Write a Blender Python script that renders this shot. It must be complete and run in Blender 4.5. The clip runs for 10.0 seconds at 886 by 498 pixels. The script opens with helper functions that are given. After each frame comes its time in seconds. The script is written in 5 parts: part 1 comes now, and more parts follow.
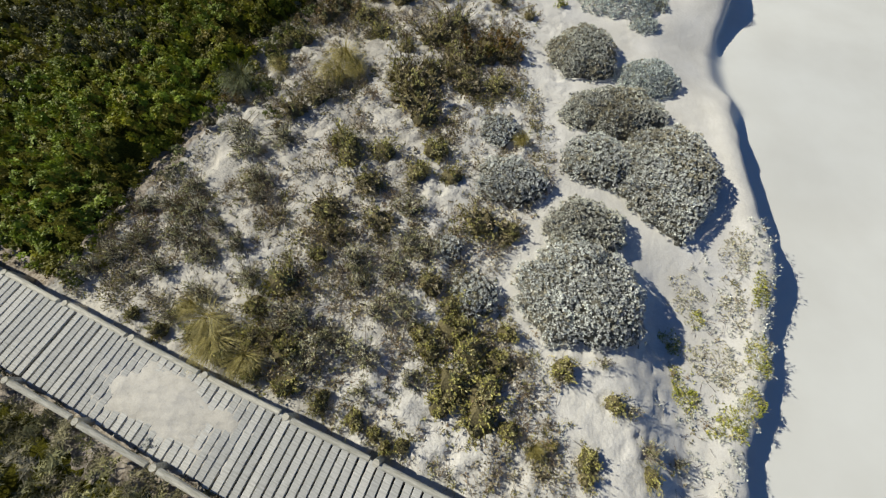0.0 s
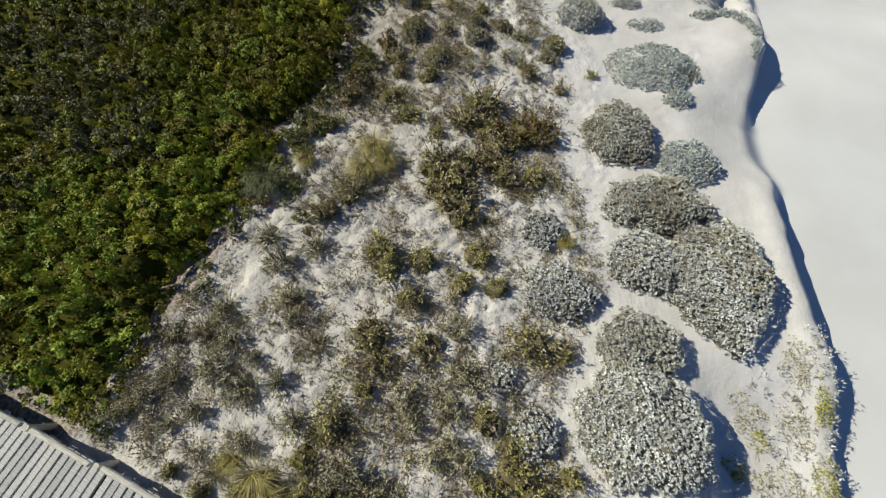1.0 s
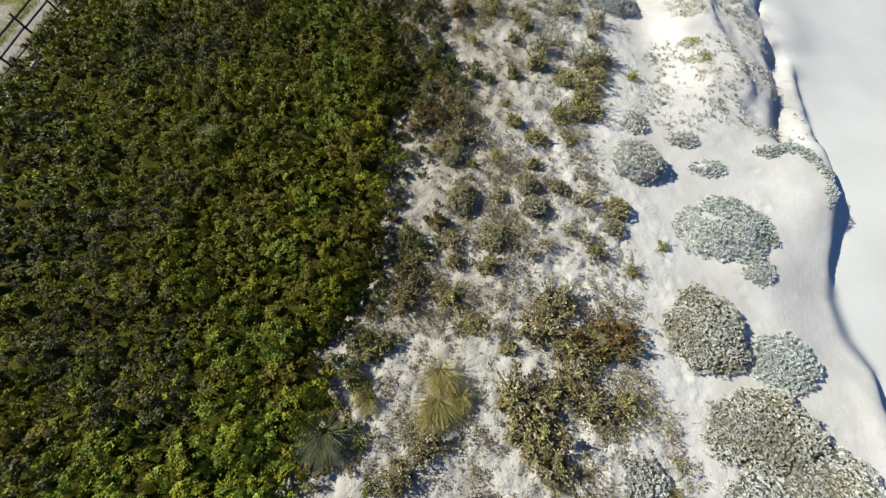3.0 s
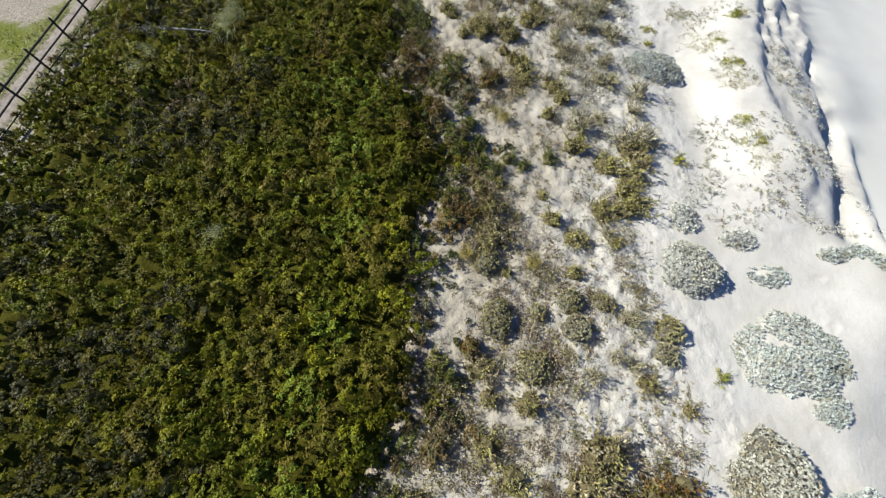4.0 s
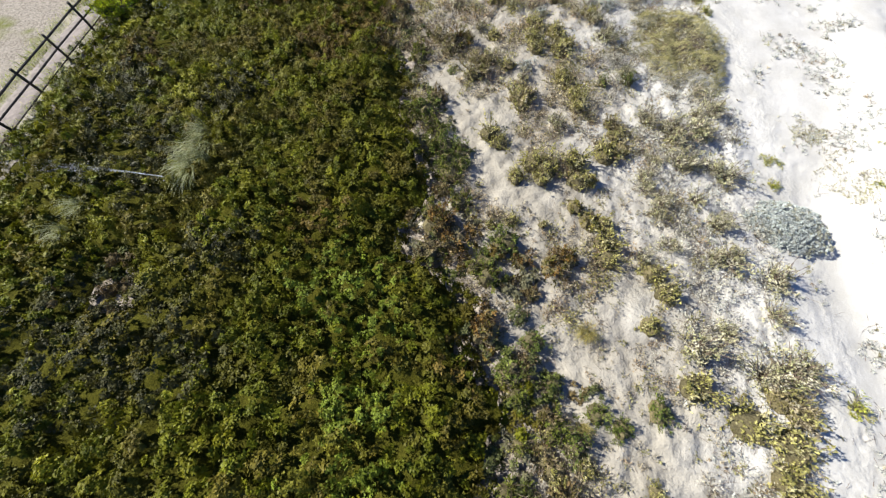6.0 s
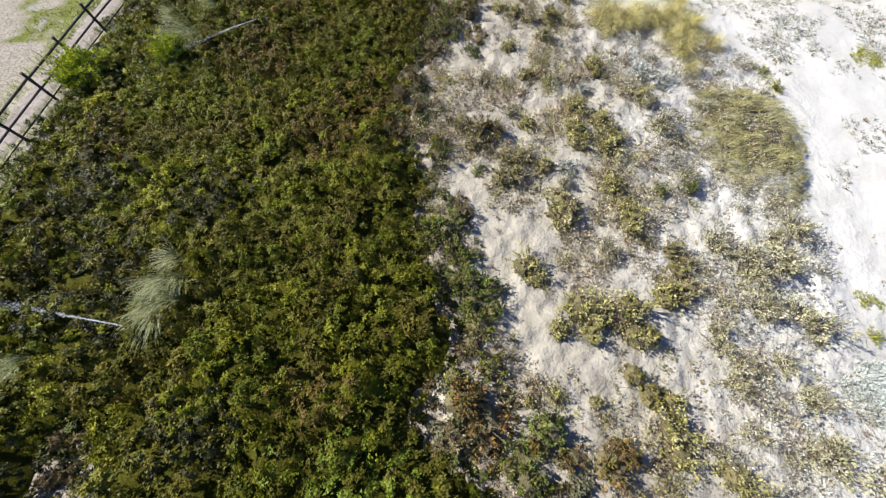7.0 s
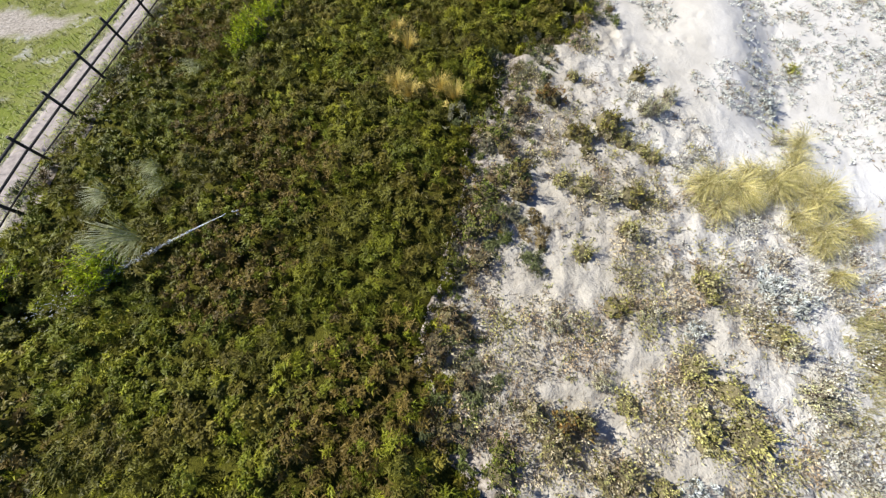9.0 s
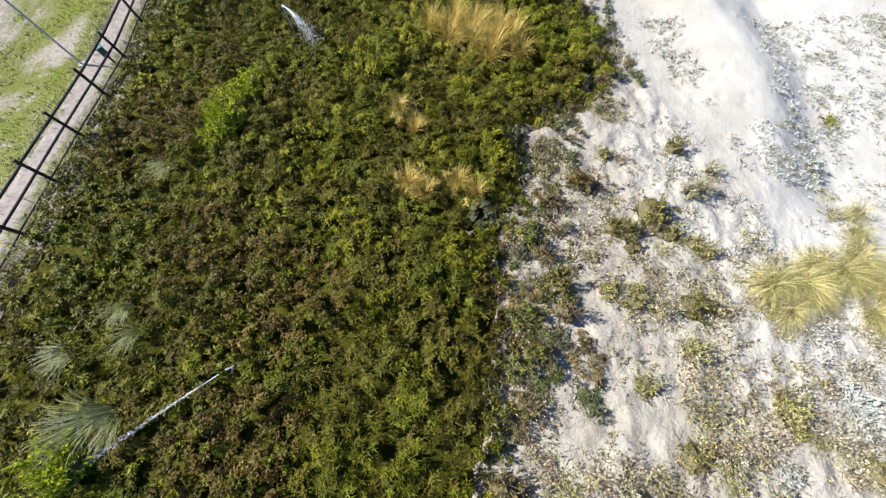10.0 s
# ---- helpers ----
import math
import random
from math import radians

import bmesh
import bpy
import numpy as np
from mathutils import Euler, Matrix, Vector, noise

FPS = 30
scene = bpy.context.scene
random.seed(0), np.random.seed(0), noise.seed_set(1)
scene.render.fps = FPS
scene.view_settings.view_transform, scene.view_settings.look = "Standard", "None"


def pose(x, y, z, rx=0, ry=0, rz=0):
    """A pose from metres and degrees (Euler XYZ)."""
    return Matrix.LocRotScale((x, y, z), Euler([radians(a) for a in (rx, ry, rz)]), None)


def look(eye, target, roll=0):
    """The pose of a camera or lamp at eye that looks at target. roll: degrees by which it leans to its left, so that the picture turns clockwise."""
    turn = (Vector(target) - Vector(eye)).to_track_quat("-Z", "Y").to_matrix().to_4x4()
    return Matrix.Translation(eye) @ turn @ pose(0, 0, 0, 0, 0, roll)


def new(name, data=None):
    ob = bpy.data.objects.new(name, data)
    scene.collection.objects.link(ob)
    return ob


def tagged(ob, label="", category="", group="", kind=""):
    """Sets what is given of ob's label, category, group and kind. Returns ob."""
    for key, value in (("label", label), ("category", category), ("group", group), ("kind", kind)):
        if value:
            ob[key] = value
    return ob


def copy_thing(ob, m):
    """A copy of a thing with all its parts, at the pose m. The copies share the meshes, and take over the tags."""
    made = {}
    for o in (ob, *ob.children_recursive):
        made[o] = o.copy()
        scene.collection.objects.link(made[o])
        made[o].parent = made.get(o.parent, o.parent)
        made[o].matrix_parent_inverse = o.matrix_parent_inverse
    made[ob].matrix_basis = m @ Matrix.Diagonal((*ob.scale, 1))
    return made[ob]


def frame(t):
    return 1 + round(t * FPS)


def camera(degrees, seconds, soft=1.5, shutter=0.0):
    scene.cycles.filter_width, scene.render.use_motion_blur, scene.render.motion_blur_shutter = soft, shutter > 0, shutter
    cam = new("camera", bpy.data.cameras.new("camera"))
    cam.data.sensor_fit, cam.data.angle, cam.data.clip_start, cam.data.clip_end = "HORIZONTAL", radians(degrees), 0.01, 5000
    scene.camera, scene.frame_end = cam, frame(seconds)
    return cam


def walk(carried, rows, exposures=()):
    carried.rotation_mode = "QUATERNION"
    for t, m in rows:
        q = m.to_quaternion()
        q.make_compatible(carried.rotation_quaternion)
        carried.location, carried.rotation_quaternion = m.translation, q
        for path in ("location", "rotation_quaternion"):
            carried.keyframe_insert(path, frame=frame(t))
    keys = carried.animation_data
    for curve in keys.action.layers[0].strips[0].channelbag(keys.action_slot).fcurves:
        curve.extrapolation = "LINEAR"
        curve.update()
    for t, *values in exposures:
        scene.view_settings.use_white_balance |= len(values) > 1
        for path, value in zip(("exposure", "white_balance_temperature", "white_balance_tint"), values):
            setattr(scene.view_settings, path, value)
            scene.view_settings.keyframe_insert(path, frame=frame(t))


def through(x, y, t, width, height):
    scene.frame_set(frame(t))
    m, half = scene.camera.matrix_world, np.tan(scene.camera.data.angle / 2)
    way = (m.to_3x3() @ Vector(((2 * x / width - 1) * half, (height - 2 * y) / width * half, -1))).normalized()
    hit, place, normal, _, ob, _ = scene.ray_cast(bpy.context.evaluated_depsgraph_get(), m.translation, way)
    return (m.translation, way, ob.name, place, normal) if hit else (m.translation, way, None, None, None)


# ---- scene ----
cam = camera(104.0, 10.0, soft=1.3, shutter=0.1)
PATH = [
    (0, (0.786, -3.349, 5.586), (0.684, -2.521, 3.768), -3.0),
    (0.5, (0.234, -2.28, 5.891), (0.148, -1.455, 4.071), -2.2),
    (1, (-0.313, -1.188, 6.235), (-0.382, -0.369, 4.412), -2.4),
    (1.5, (-0.819, -0.105, 6.556), (-0.871, 0.712, 4.731), -2.5),
    (2, (-1.286, 1.101, 6.872), (-1.313, 1.902, 5.04), -2.5),
    (2.5, (-1.698, 2.4, 7.166), (-1.713, 3.189, 5.328), -2.4),
    (2.7, (-1.87, 2.96, 7.286), (-1.883, 3.745, 5.446), -2.3),
    (3.8, (-2.619, 6.054, 7.672), (-2.643, 6.836, 5.832), -2.3),
    (4, (-2.748, 6.738, 7.698), (-2.773, 7.508, 5.852), -2.3),
    (4.5, (-3.071, 8.319, 7.629), (-3.102, 9.077, 5.778), -2.3),
    (5, (-3.352, 9.954, 7.376), (-3.376, 10.705, 5.523), -2.3),
    (5.2, (-3.45, 10.572, 7.271), (-3.474, 11.323, 5.417), -2.2),
    (6.3, (-3.672, 13.931, 6.616), (-3.745, 14.708, 4.775), -4.6),
    (6.5, (-3.795, 14.703, 6.6), (-3.871, 15.462, 4.751), -4.7),
    (7, (-4.091, 16.479, 6.562), (-4.16, 17.213, 4.703), -4.1),
    (7.5, (-4.354, 18.182, 6.483), (-4.416, 18.895, 4.616), -4.2),
    (8, (-4.632, 19.805, 6.377), (-4.685, 20.508, 4.505), -4.0),
    (8.5, (-4.953, 21.38, 6.251), (-4.991, 22.063, 4.372), -3.7),
    (9, (-5.266, 22.857, 6.14), (-5.303, 23.529, 4.256), -3.8),
    (9.5, (-5.621, 24.26, 6.054), (-5.615, 24.915, 4.165), -2.9),
    (10, (-5.955, 25.554, 5.976), (-5.918, 26.2, 4.083), -2.0),
]
EXPOSURES = [(0.0, 0.20, 6500, 17), (1.0, 0.27, 6400, 18), (2.5, 0.42, 6250, 18), (4.5, 0.67, 6250, 19), (6.5, 0.90, 6150, 22), (8.5, 0.93, 6050, 23), (10.0, 1.04, 6000, 22)]
walk(cam, [(t, look(e, g, r)) for t, e, g, r in PATH], EXPOSURES)

# ---- light ----
SUN_ELEV, SUN_DIR = radians(37), (-0.951, 0.309)      # the way to the sun, in plan
world = bpy.data.worlds.new("sky")
scene.world = world
world.use_nodes = True
wn = world.node_tree.nodes
sky = wn.new("ShaderNodeTexSky")
sky.sky_type, sky.sun_disc, sky.sun_elevation = "NISHITA", False, SUN_ELEV
sky.ozone_density, sky.dust_density, sky.altitude = 10.0, 0.0, 2000
sky.sun_rotation = math.atan2(SUN_DIR[0], SUN_DIR[1])
world.node_tree.links.new(sky.outputs[0], wn["Background"].inputs[0])
wn["Background"].inputs[1].default_value = 0.075
sun_data = bpy.data.lights.new("sun", "SUN")
sun_data.energy, sun_data.angle, sun_data.color = 5.0, radians(0.6), (0.98, 1.0, 0.86)
sun = new("sun", sun_data)
sun.matrix_world = look((SUN_DIR[0] * 40, SUN_DIR[1] * 40, 40 * math.tan(SUN_ELEV)), (0, 0, 0))

# ---- numbers: smooth noise and outlines ----
rng = np.random.default_rng(7)
TABLE = rng.random((8, 256, 256))


def smooth(a, b, v):
    u = np.clip((v - a) / (b - a), 0, 1)
    return u * u * (3 - 2 * u)


def vnoise(x, y, size, seed=0):
    """Smooth noise from 0 to 1, with lumps of that size in metres."""
    x, y = np.asarray(x, float) / size + 71.3 * seed, np.asarray(y, float) / size + 37.7 * seed
    xi, yi = np.floor(x).astype(int), np.floor(y).astype(int)
    fx, fy = x - xi, y - yi
    fx, fy = fx * fx * (3 - 2 * fx), fy * fy * (3 - 2 * fy)
    t = TABLE[seed % 8]
    a, b = t[xi % 256, yi % 256], t[(xi + 1) % 256, yi % 256]
    c, d = t[xi % 256, (yi + 1) % 256], t[(xi + 1) % 256, (yi + 1) % 256]
    return (a * (1 - fx) + b * fx) * (1 - fy) + (c * (1 - fx) + d * fx) * fy


def fbm(x, y, size, seed=0, octaves=4):
    s, w, tot = 0.0, 1.0, 0.0
    for k in range(octaves):
        s = s + w * vnoise(x, y, size / 2 ** k, seed + k)
        tot, w = tot + w, w * 0.5
    return s / tot


# edge of the green thicket: y, x
THICKET_EDGE = np.array([(-3.0, -6.9), (-1.7, -6.25), (-0.7, -5.85), (0.5, -5.4), (1.5, -5.0), (2.6, -4.8), (3.6, -4.1), (4.6, -4.5),
    (5.6, -3.7), (6.6, -3.2), (7.6, -3.25), (8.8, -3.5), (10.4, -3.2), (11.5, -2.4), (12.7, -2.2), (14.0, -2.9), (14.7, -2.9), (15.8, -4.05),
    (17.2, -3.75), (18.6, -4.4), (20.0, -4.7), (20.8, -4.3), (22.0, -5.2), (23.0, -5.6), (24.0, -5.2), (25.0, -5.0), (26.2, -4.6),
    (28.0, -4.4), (29.3, -3.4), (30.3, -3.4), (31.0, -1.9), (32.0, -1.0), (34.0, -1.3), (40.0, -1.5)])
# lip of the low sand cliff above the beach: y, x
LIP = np.array([(-14.0, 1.9), (-8.0, 3.2), (-4.2, 5.35), (-3.6, 5.5), (-3.0, 5.98), (-2.2, 6.4), (-1.4, 6.62), (-0.5, 6.8), (0.6, 6.8), (1.7, 6.82), (2.75, 6.92), (3.4, 6.85),
    (4.1, 7.05), (4.85, 6.86), (5.8, 6.95), (7.2, 7.75), (8.7, 8.5), (9.4, 8.7), (10.4, 8.75), (11.3, 9.0), (12.8, 9.4), (14.0, 9.8), (18.0, 10.2),
    (21.8, 11.3), (30.0, 13.0), (40.0, 15.0)])
# crest of the blown bank before the slope to the beach: y, x
BANK_TOP = np.array([(10.2, 6.5), (11.4, 6.7), (12.5, 6.85), (13.7, 6.85), (15.2, 6.9), (18.0, 7.4), (19.2, 8.15), (20.7, 8.75), (23.0, 9.4), (26.0, 10.2), (40.0, 14.0)])
# slip face behind the outer ridge: y, x
SLIP = np.array([(9.8, 7.0), (11.0, 7.4), (12.45, 8.05), (14.1, 8.6), (15.5, 9.2)])
# trodden lane of bare sand: y, x
LANE = np.array([(-6.0, 3.6), (-2.7, 2.5), (-2.0, 2.05), (-1.2, 1.7), (0.1, 2.25), (1.1, 2.95), (2.6, 2.75), (4.2, 2.35), (5.4, 2.5),
    (7.8, 2.75), (9.4, 2.2), (10.5, 2.45), (12.5, 3.4), (15.3, 3.7), (19.5, 4.1), (24.5, 4.6), (26.4, 3.6), (27.4, 1.4), (28.6, 0.5), (30.6, 0.1), (32.0, -0.3), (40.0, -0.5)])


SCARP = np.array([(13.6, 8.8), (14.7, 9.11), (16.1, 9.07), (16.9, 9.3), (19.0, 10.45), (20.5, 10.75), (24.0, 11.6)])
HOLLOW = np.array([(18.2, 8.7), (18.7, 8.85), (19.6, 9.15), (21.1, 9.8), (21.8, 10.1)])
CREST = np.array([(27.6, 0.9), (28.3, 1.1), (29.3, 1.39), (30.2, 1.66), (31.3, 1.97), (32.5, 2.26), (33.5, 2.19), (36.0, 2.0)])


def edge(curve, y):
    return np.interp(y, curve[:, 0], curve[:, 1])


def base_height(x, y):
    """The wide form of the dune: a low crest that falls towards the beach and the far end."""
    x, y = np.asarray(x, float), np.clip(y, -7, 34)
    xc = np.clip(x, -17, 4)
    z = (-0.2175 - 0.0458 * xc - 0.0003 * y - 0.00415 * xc ** 2 - 0.00068 * xc * y + 0.001214 * y ** 2 - 0.000108 * xc ** 3
         - 0.0001216 * xc ** 2 * y - 0.0000076 * xc * y ** 2 - 0.000055 * y ** 3)
    fall = np.minimum(0.055 * np.maximum(x - 4, 0), 0.34)
    corner = 0.42 * smooth(0.2, -1.8, y) * smooth(3.4, 4.7, x)
    return z - fall - corner


def bank(x, y):
    """The blown bank: a long rise towards its crest, a small lip, then a slope to the beach."""
    s = x - edge(BANK_TOP, y) - 0.7 * (fbm(x, y, 0.9, 5, 4) - 0.5)
    rise = 0.44 * smooth(-2.3, -0.15, s) * (1 - 0.3 * smooth(0.0, 0.5, s) - 0.7 * smooth(0.1, 3.2, s))
    slope = -0.12 * smooth(0.0, 0.6, s) - 0.26 * smooth(0.2, 4.0, s)
    lumps = (0.42 * (fbm(x, y, 0.5, 2, 4) - 0.5) + 0.16 * (fbm(x, y, 1.4, 4, 2) - 0.5)) * smooth(0.0, 0.5, s) * smooth(3.8, 2.6, s) * (0.3 + 0.7 * smooth(14.5, 16.5, y))
    return (rise + slope + lumps) * smooth(10.4, 12.6, y) * (1 - 0.75 * smooth(20.5, 25.0, y))


def ground_height(x, y):
    x, y = np.asarray(x, float), np.asarray(y, float)
    z = base_height(x, y)
    z = z + 0.16 * (fbm(x, y, 2.4, 1) - 0.5) * smooth(-0.3, 0.8, x - edge(THICKET_EDGE, y))
    z = z - 0.18 * smooth(-0.1, -0.7, x - edge(THICKET_EDGE, y)) * smooth(-15.2, -14.4, x) * smooth(-3.4, -2.2, y + 0.335 * (x + 4.25) + 0.9)
    z = z + bank(x, y)
    z = z - 0.13 * np.exp(-((x - 4.7) / 0.8) ** 2) * smooth(11.5, 13.5, y) * smooth(19.0, 16.5, y)
    for line, drop, run, y0, y1 in ((SCARP, 0.30, 0.7, 13.6, 24.0), (HOLLOW, 0.16, 0.5, 18.0, 22.0), (CREST, 0.36, 2.0, 27.4, 36.0)):
        off = x - edge(line, y) - 0.5 * (fbm(x, y, 0.8, 6, 3) - 0.5)
        z = z - drop * smooth(0, run, off) * np.exp(-np.maximum(off - run, 0) / (3.5 if line is CREST else 2.4)) * smooth(y0, y0 + 1.2, y) * smooth(y1, y1 - 1.2, y)
    slip = x - edge(SLIP, y)
    z = z - 0.46 * np.exp(-((slip - 0.7) / np.where(slip < 0.7, 0.42, 1.0)) ** 2) * smooth(9.8, 10.8, y) * smooth(15.6, 14.6, y)
    z = z + 0.18 * np.exp(-((slip - 1.75) / 0.6) ** 2) * smooth(11.2, 12.4, y) * smooth(15.2, 14.0, y)
    away = x - edge(LIP, y) + 0.25
    z = z + 0.34 * np.exp(-(away / np.where(away < 0, 1.1, 0.35)) ** 2 - ((y - 8.7) / 1.5) ** 2)
    # the far flat behind the crest at the end stays level
    z = z + (0.10 * smooth(28.0, 30.5, y) + 0.26 * smooth(29.5, 32.0, y)) * smooth(0.0, 2.2, x)
    soft = smooth(3.0, 4.2, y) * smooth(10.5, 9.5, y)
    d = x - edge(LIP, y) - (0.22 - 0.16 * soft) * (fbm(x, y, 0.7, 2, 3) - 0.5)
    beach = -1.38 + 0.22 * smooth(0.8, 3.6, y) * smooth(9.4, 6.8, y) * smooth(16.0, 7.2, x) - 0.03 * np.clip(x - 6, 0, 60) - 0.09 * np.clip(x - 9, 0, 12) * smooth(10.5, 14.0, y) * smooth(34, 28, y) + 0.05 * (vnoise(x, y, 3.0, 3) - 0.5)
    steep = np.where(y < 2.6, 0.24, 0.30 + 0.55 * smooth(2.6, 4.2, y) * smooth(7.0, 5.8, y) + 0.5 * smooth(10.0, 11.5, y) + 2.0 * smooth(14.0, 16.5, y))
    z = z - 0.22 * smooth(-1.7, 0.1, d) * smooth(3.6, 4.8, y) * smooth(10.5, 9.0, y)
    lip = 0.08 * (1 - soft) * np.exp(-((d + 0.25) / 0.3) ** 2) * smooth(16.0, 13.0, y)
    k = smooth(-0.02, 1.0, d / steep)
    return (z + lip) * (1 - k) + beach * k


def gz(x, y):
    return float(ground_height(np.array([x]), np.array([y]))[0])


# ---- materials ----
def material(name, rough=0.8, spec=0.3):
    m = bpy.data.materials.new(name)
    m.use_nodes = True
    b = m.node_tree.nodes["Principled BSDF"]
    b.inputs["Roughness"].default_value = rough
    b.inputs["Specular IOR Level"].default_value = spec
    return m, m.node_tree.nodes, m.node_tree.links, b


def noise_node(n, l, scale, detail=4, coords=None, rough=0.55):
    t = n.new("ShaderNodeTexNoise")
    t.inputs["Scale"].default_value, t.inputs["Detail"].default_value, t.inputs["Roughness"].default_value = scale, detail, rough
    if coords is not None:
        l.new(coords, t.inputs["Vector"])
    return t.outputs["Fac"]


def ramp(n, l, fac, *stops):
    r = n.new("ShaderNodeValToRGB")
    e = r.color_ramp.elements
    while len(e) < len(stops):
        e.new(0.5)
    for k, (p, c) in zip(e, stops):
        k.position, k.color = p, (*c, 1)
    l.new(fac, r.inputs[0])
    return r.outputs[0]


def mix(n, l, fac, a, b, mode="MIX"):
    m = n.new("ShaderNodeMix")
    m.data_type, m.blend_type = "RGBA", mode
    for socket, v in ((m.inputs[0], fac), (m.inputs[6], a), (m.inputs[7], b)):
        if isinstance(v, bpy.types.NodeSocket):
            l.new(v, socket)
        elif isinstance(v, tuple):
            socket.default_value = (*v, 1)
        else:
            socket.default_value = v
    return m.outputs[2]


def bump(n, l, b, height, strength, distance):
    k = n.new("ShaderNodeBump")
    k.inputs["Strength"].default_value, k.inputs["Distance"].default_value = strength, distance
    l.new(height, k.inputs["Height"])
    l.new(k.outputs[0], b.inputs["Normal"])


def place(n):
    return n.new("ShaderNodeTexCoord").outputs["Object"]


def attribute(n, name, kind="Color"):
    a = n.new("ShaderNodeAttribute")
    a.attribute_name = name
    return a.outputs[kind]


def sand_material():
    m, n, l, b = material("sand", 0.95, 0.1)
    p = place(n)
    dry = ramp(n, l, noise_node(n, l, 1.1, 5, p), (0.3, (0.54, 0.515, 0.45)), (0.7, (0.66, 0.635, 0.57)))
    tan = ramp(n, l, noise_node(n, l, 1.7, 5, p), (0.3, (0.29, 0.255, 0.19)), (0.7, (0.42, 0.375, 0.29)))
    grain = ramp(n, l, noise_node(n, l, 60, 3, p), (0.3, (0.82, 0.80, 0.77)), (0.7, (1, 1, 1)))
    dry = mix(n, l, 1.0, dry, grain, "MULTIPLY")
    beach = ramp(n, l, noise_node(n, l, 0.5, 4, p), (0.35, (0.565, 0.55, 0.485)), (0.65, (0.61, 0.60, 0.535)))
    earth = ramp(n, l, noise_node(n, l, 14, 5, p), (0.35, (0.15, 0.12, 0.085)), (0.6, (0.36, 0.31, 0.245)))
    turf = ramp(n, l, noise_node(n, l, 0.8, 12, p, 0.68), (0.38, (0.30, 0.285, 0.22)), (0.45, (0.16, 0.16, 0.04)), (0.58, (0.125, 0.145, 0.015)))
    zone = n.new("ShaderNodeSeparateColor")
    l.new(attribute(n, "zone"), zone.inputs[0])
    c = mix(n, l, zone.outputs[0], mix(n, l, attribute(n, "zone", "Alpha"), dry, tan), beach)
    litter = noise_node(n, l, 26, 5, p, 0.7)
    f = n.new("ShaderNodeMath")
    f.operation = "MULTIPLY"
    l.new(ramp(n, l, litter, (0.55, (0, 0, 0)), (0.68, (1, 1, 1))), f.inputs[0])
    l.new(zone.outputs[1], f.inputs[1])
    full = n.new("ShaderNodeMath")
    full.operation = "MAXIMUM"
    l.new(f.outputs[0], full.inputs[0])
    l.new(ramp(n, l, zone.outputs[1], (0.84, (0, 0, 0)), (0.98, (1, 1, 1))), full.inputs[1])
    c = mix(n, l, full.outputs[0], c, earth)
    c = mix(n, l, zone.outputs[2], c, turf)
    l.new(c, b.inputs["Base Color"])
    rough = n.new("ShaderNodeMath")
    rough.operation = "MULTIPLY"
    l.new(noise_node(n, l, 9, 6, p, 0.6), rough.inputs[0])
    l.new(ramp(n, l, zone.outputs[0], (0.0, (1, 1, 1)), (1.0, (0.08, 0.08, 0.08))), rough.inputs[1])
    trod = n.new("ShaderNodeMath")
    trod.operation = "MULTIPLY_ADD"
    l.new(attribute(n, "trod", "Fac"), trod.inputs[0])
    trod.inputs[1].default_value, trod.inputs[2].default_value = 1.3, 0.4
    deep = n.new("ShaderNodeMath")
    deep.operation = "MULTIPLY"
    l.new(rough.outputs[0], deep.inputs[0])
    l.new(trod.outputs[0], deep.inputs[1])
    bump(n, l, b, deep.outputs[0], 0.8, 0.035)
    return m


def leaf_material(name, rough=0.55, spec=0.3, through=0.25):
    m, n, l, b = material(name, rough, spec)
    c = attribute(n, "tint")
    g = ramp(n, l, noise_node(n, l, 7, 3, place(n)), (0.3, (0.78, 0.78, 0.78)), (0.7, (1.15, 1.15, 1.15)))
    c = mix(n, l, 1.0, c, g, "MULTIPLY")
    l.new(c, b.inputs["Base Color"])
    t = n.new("ShaderNodeBsdfTranslucent")
    l.new(c, t.inputs[0])
    s = n.new("ShaderNodeMixShader")
    s.inputs[0].default_value = through
    l.new(b.outputs[0], s.inputs[1])
    l.new(t.outputs[0], s.inputs[2])
    l.new(s.outputs[0], n["Material Output"].inputs[0])
    return m


def mottled(name, c1, c2, scale, rough=0.85, relief=0.01, spec=0.2, stretch=(1, 1, 1)):
    m, n, l, b = material(name, rough, spec)
    mp = n.new("ShaderNodeMapping")
    mp.inputs["Scale"].default_value = stretch
    l.new(place(n), mp.inputs[0])
    p = mp.outputs[0]
    f = noise_node(n, l, scale, 6, p, 0.65)
    c = ramp(n, l, f, (0.32, c1), (0.68, c2))
    g = n.new("ShaderNodeObjectInfo").outputs["Random"]
    c = mix(n, l, 1.0, c, ramp(n, l, g, (0.0, (0.78, 0.78, 0.78)), (1.0, (1.1, 1.08, 1.05))), "MULTIPLY")
    l.new(c, b.inputs["Base Color"])
    bump(n, l, b, f, 0.5, relief)
    return m


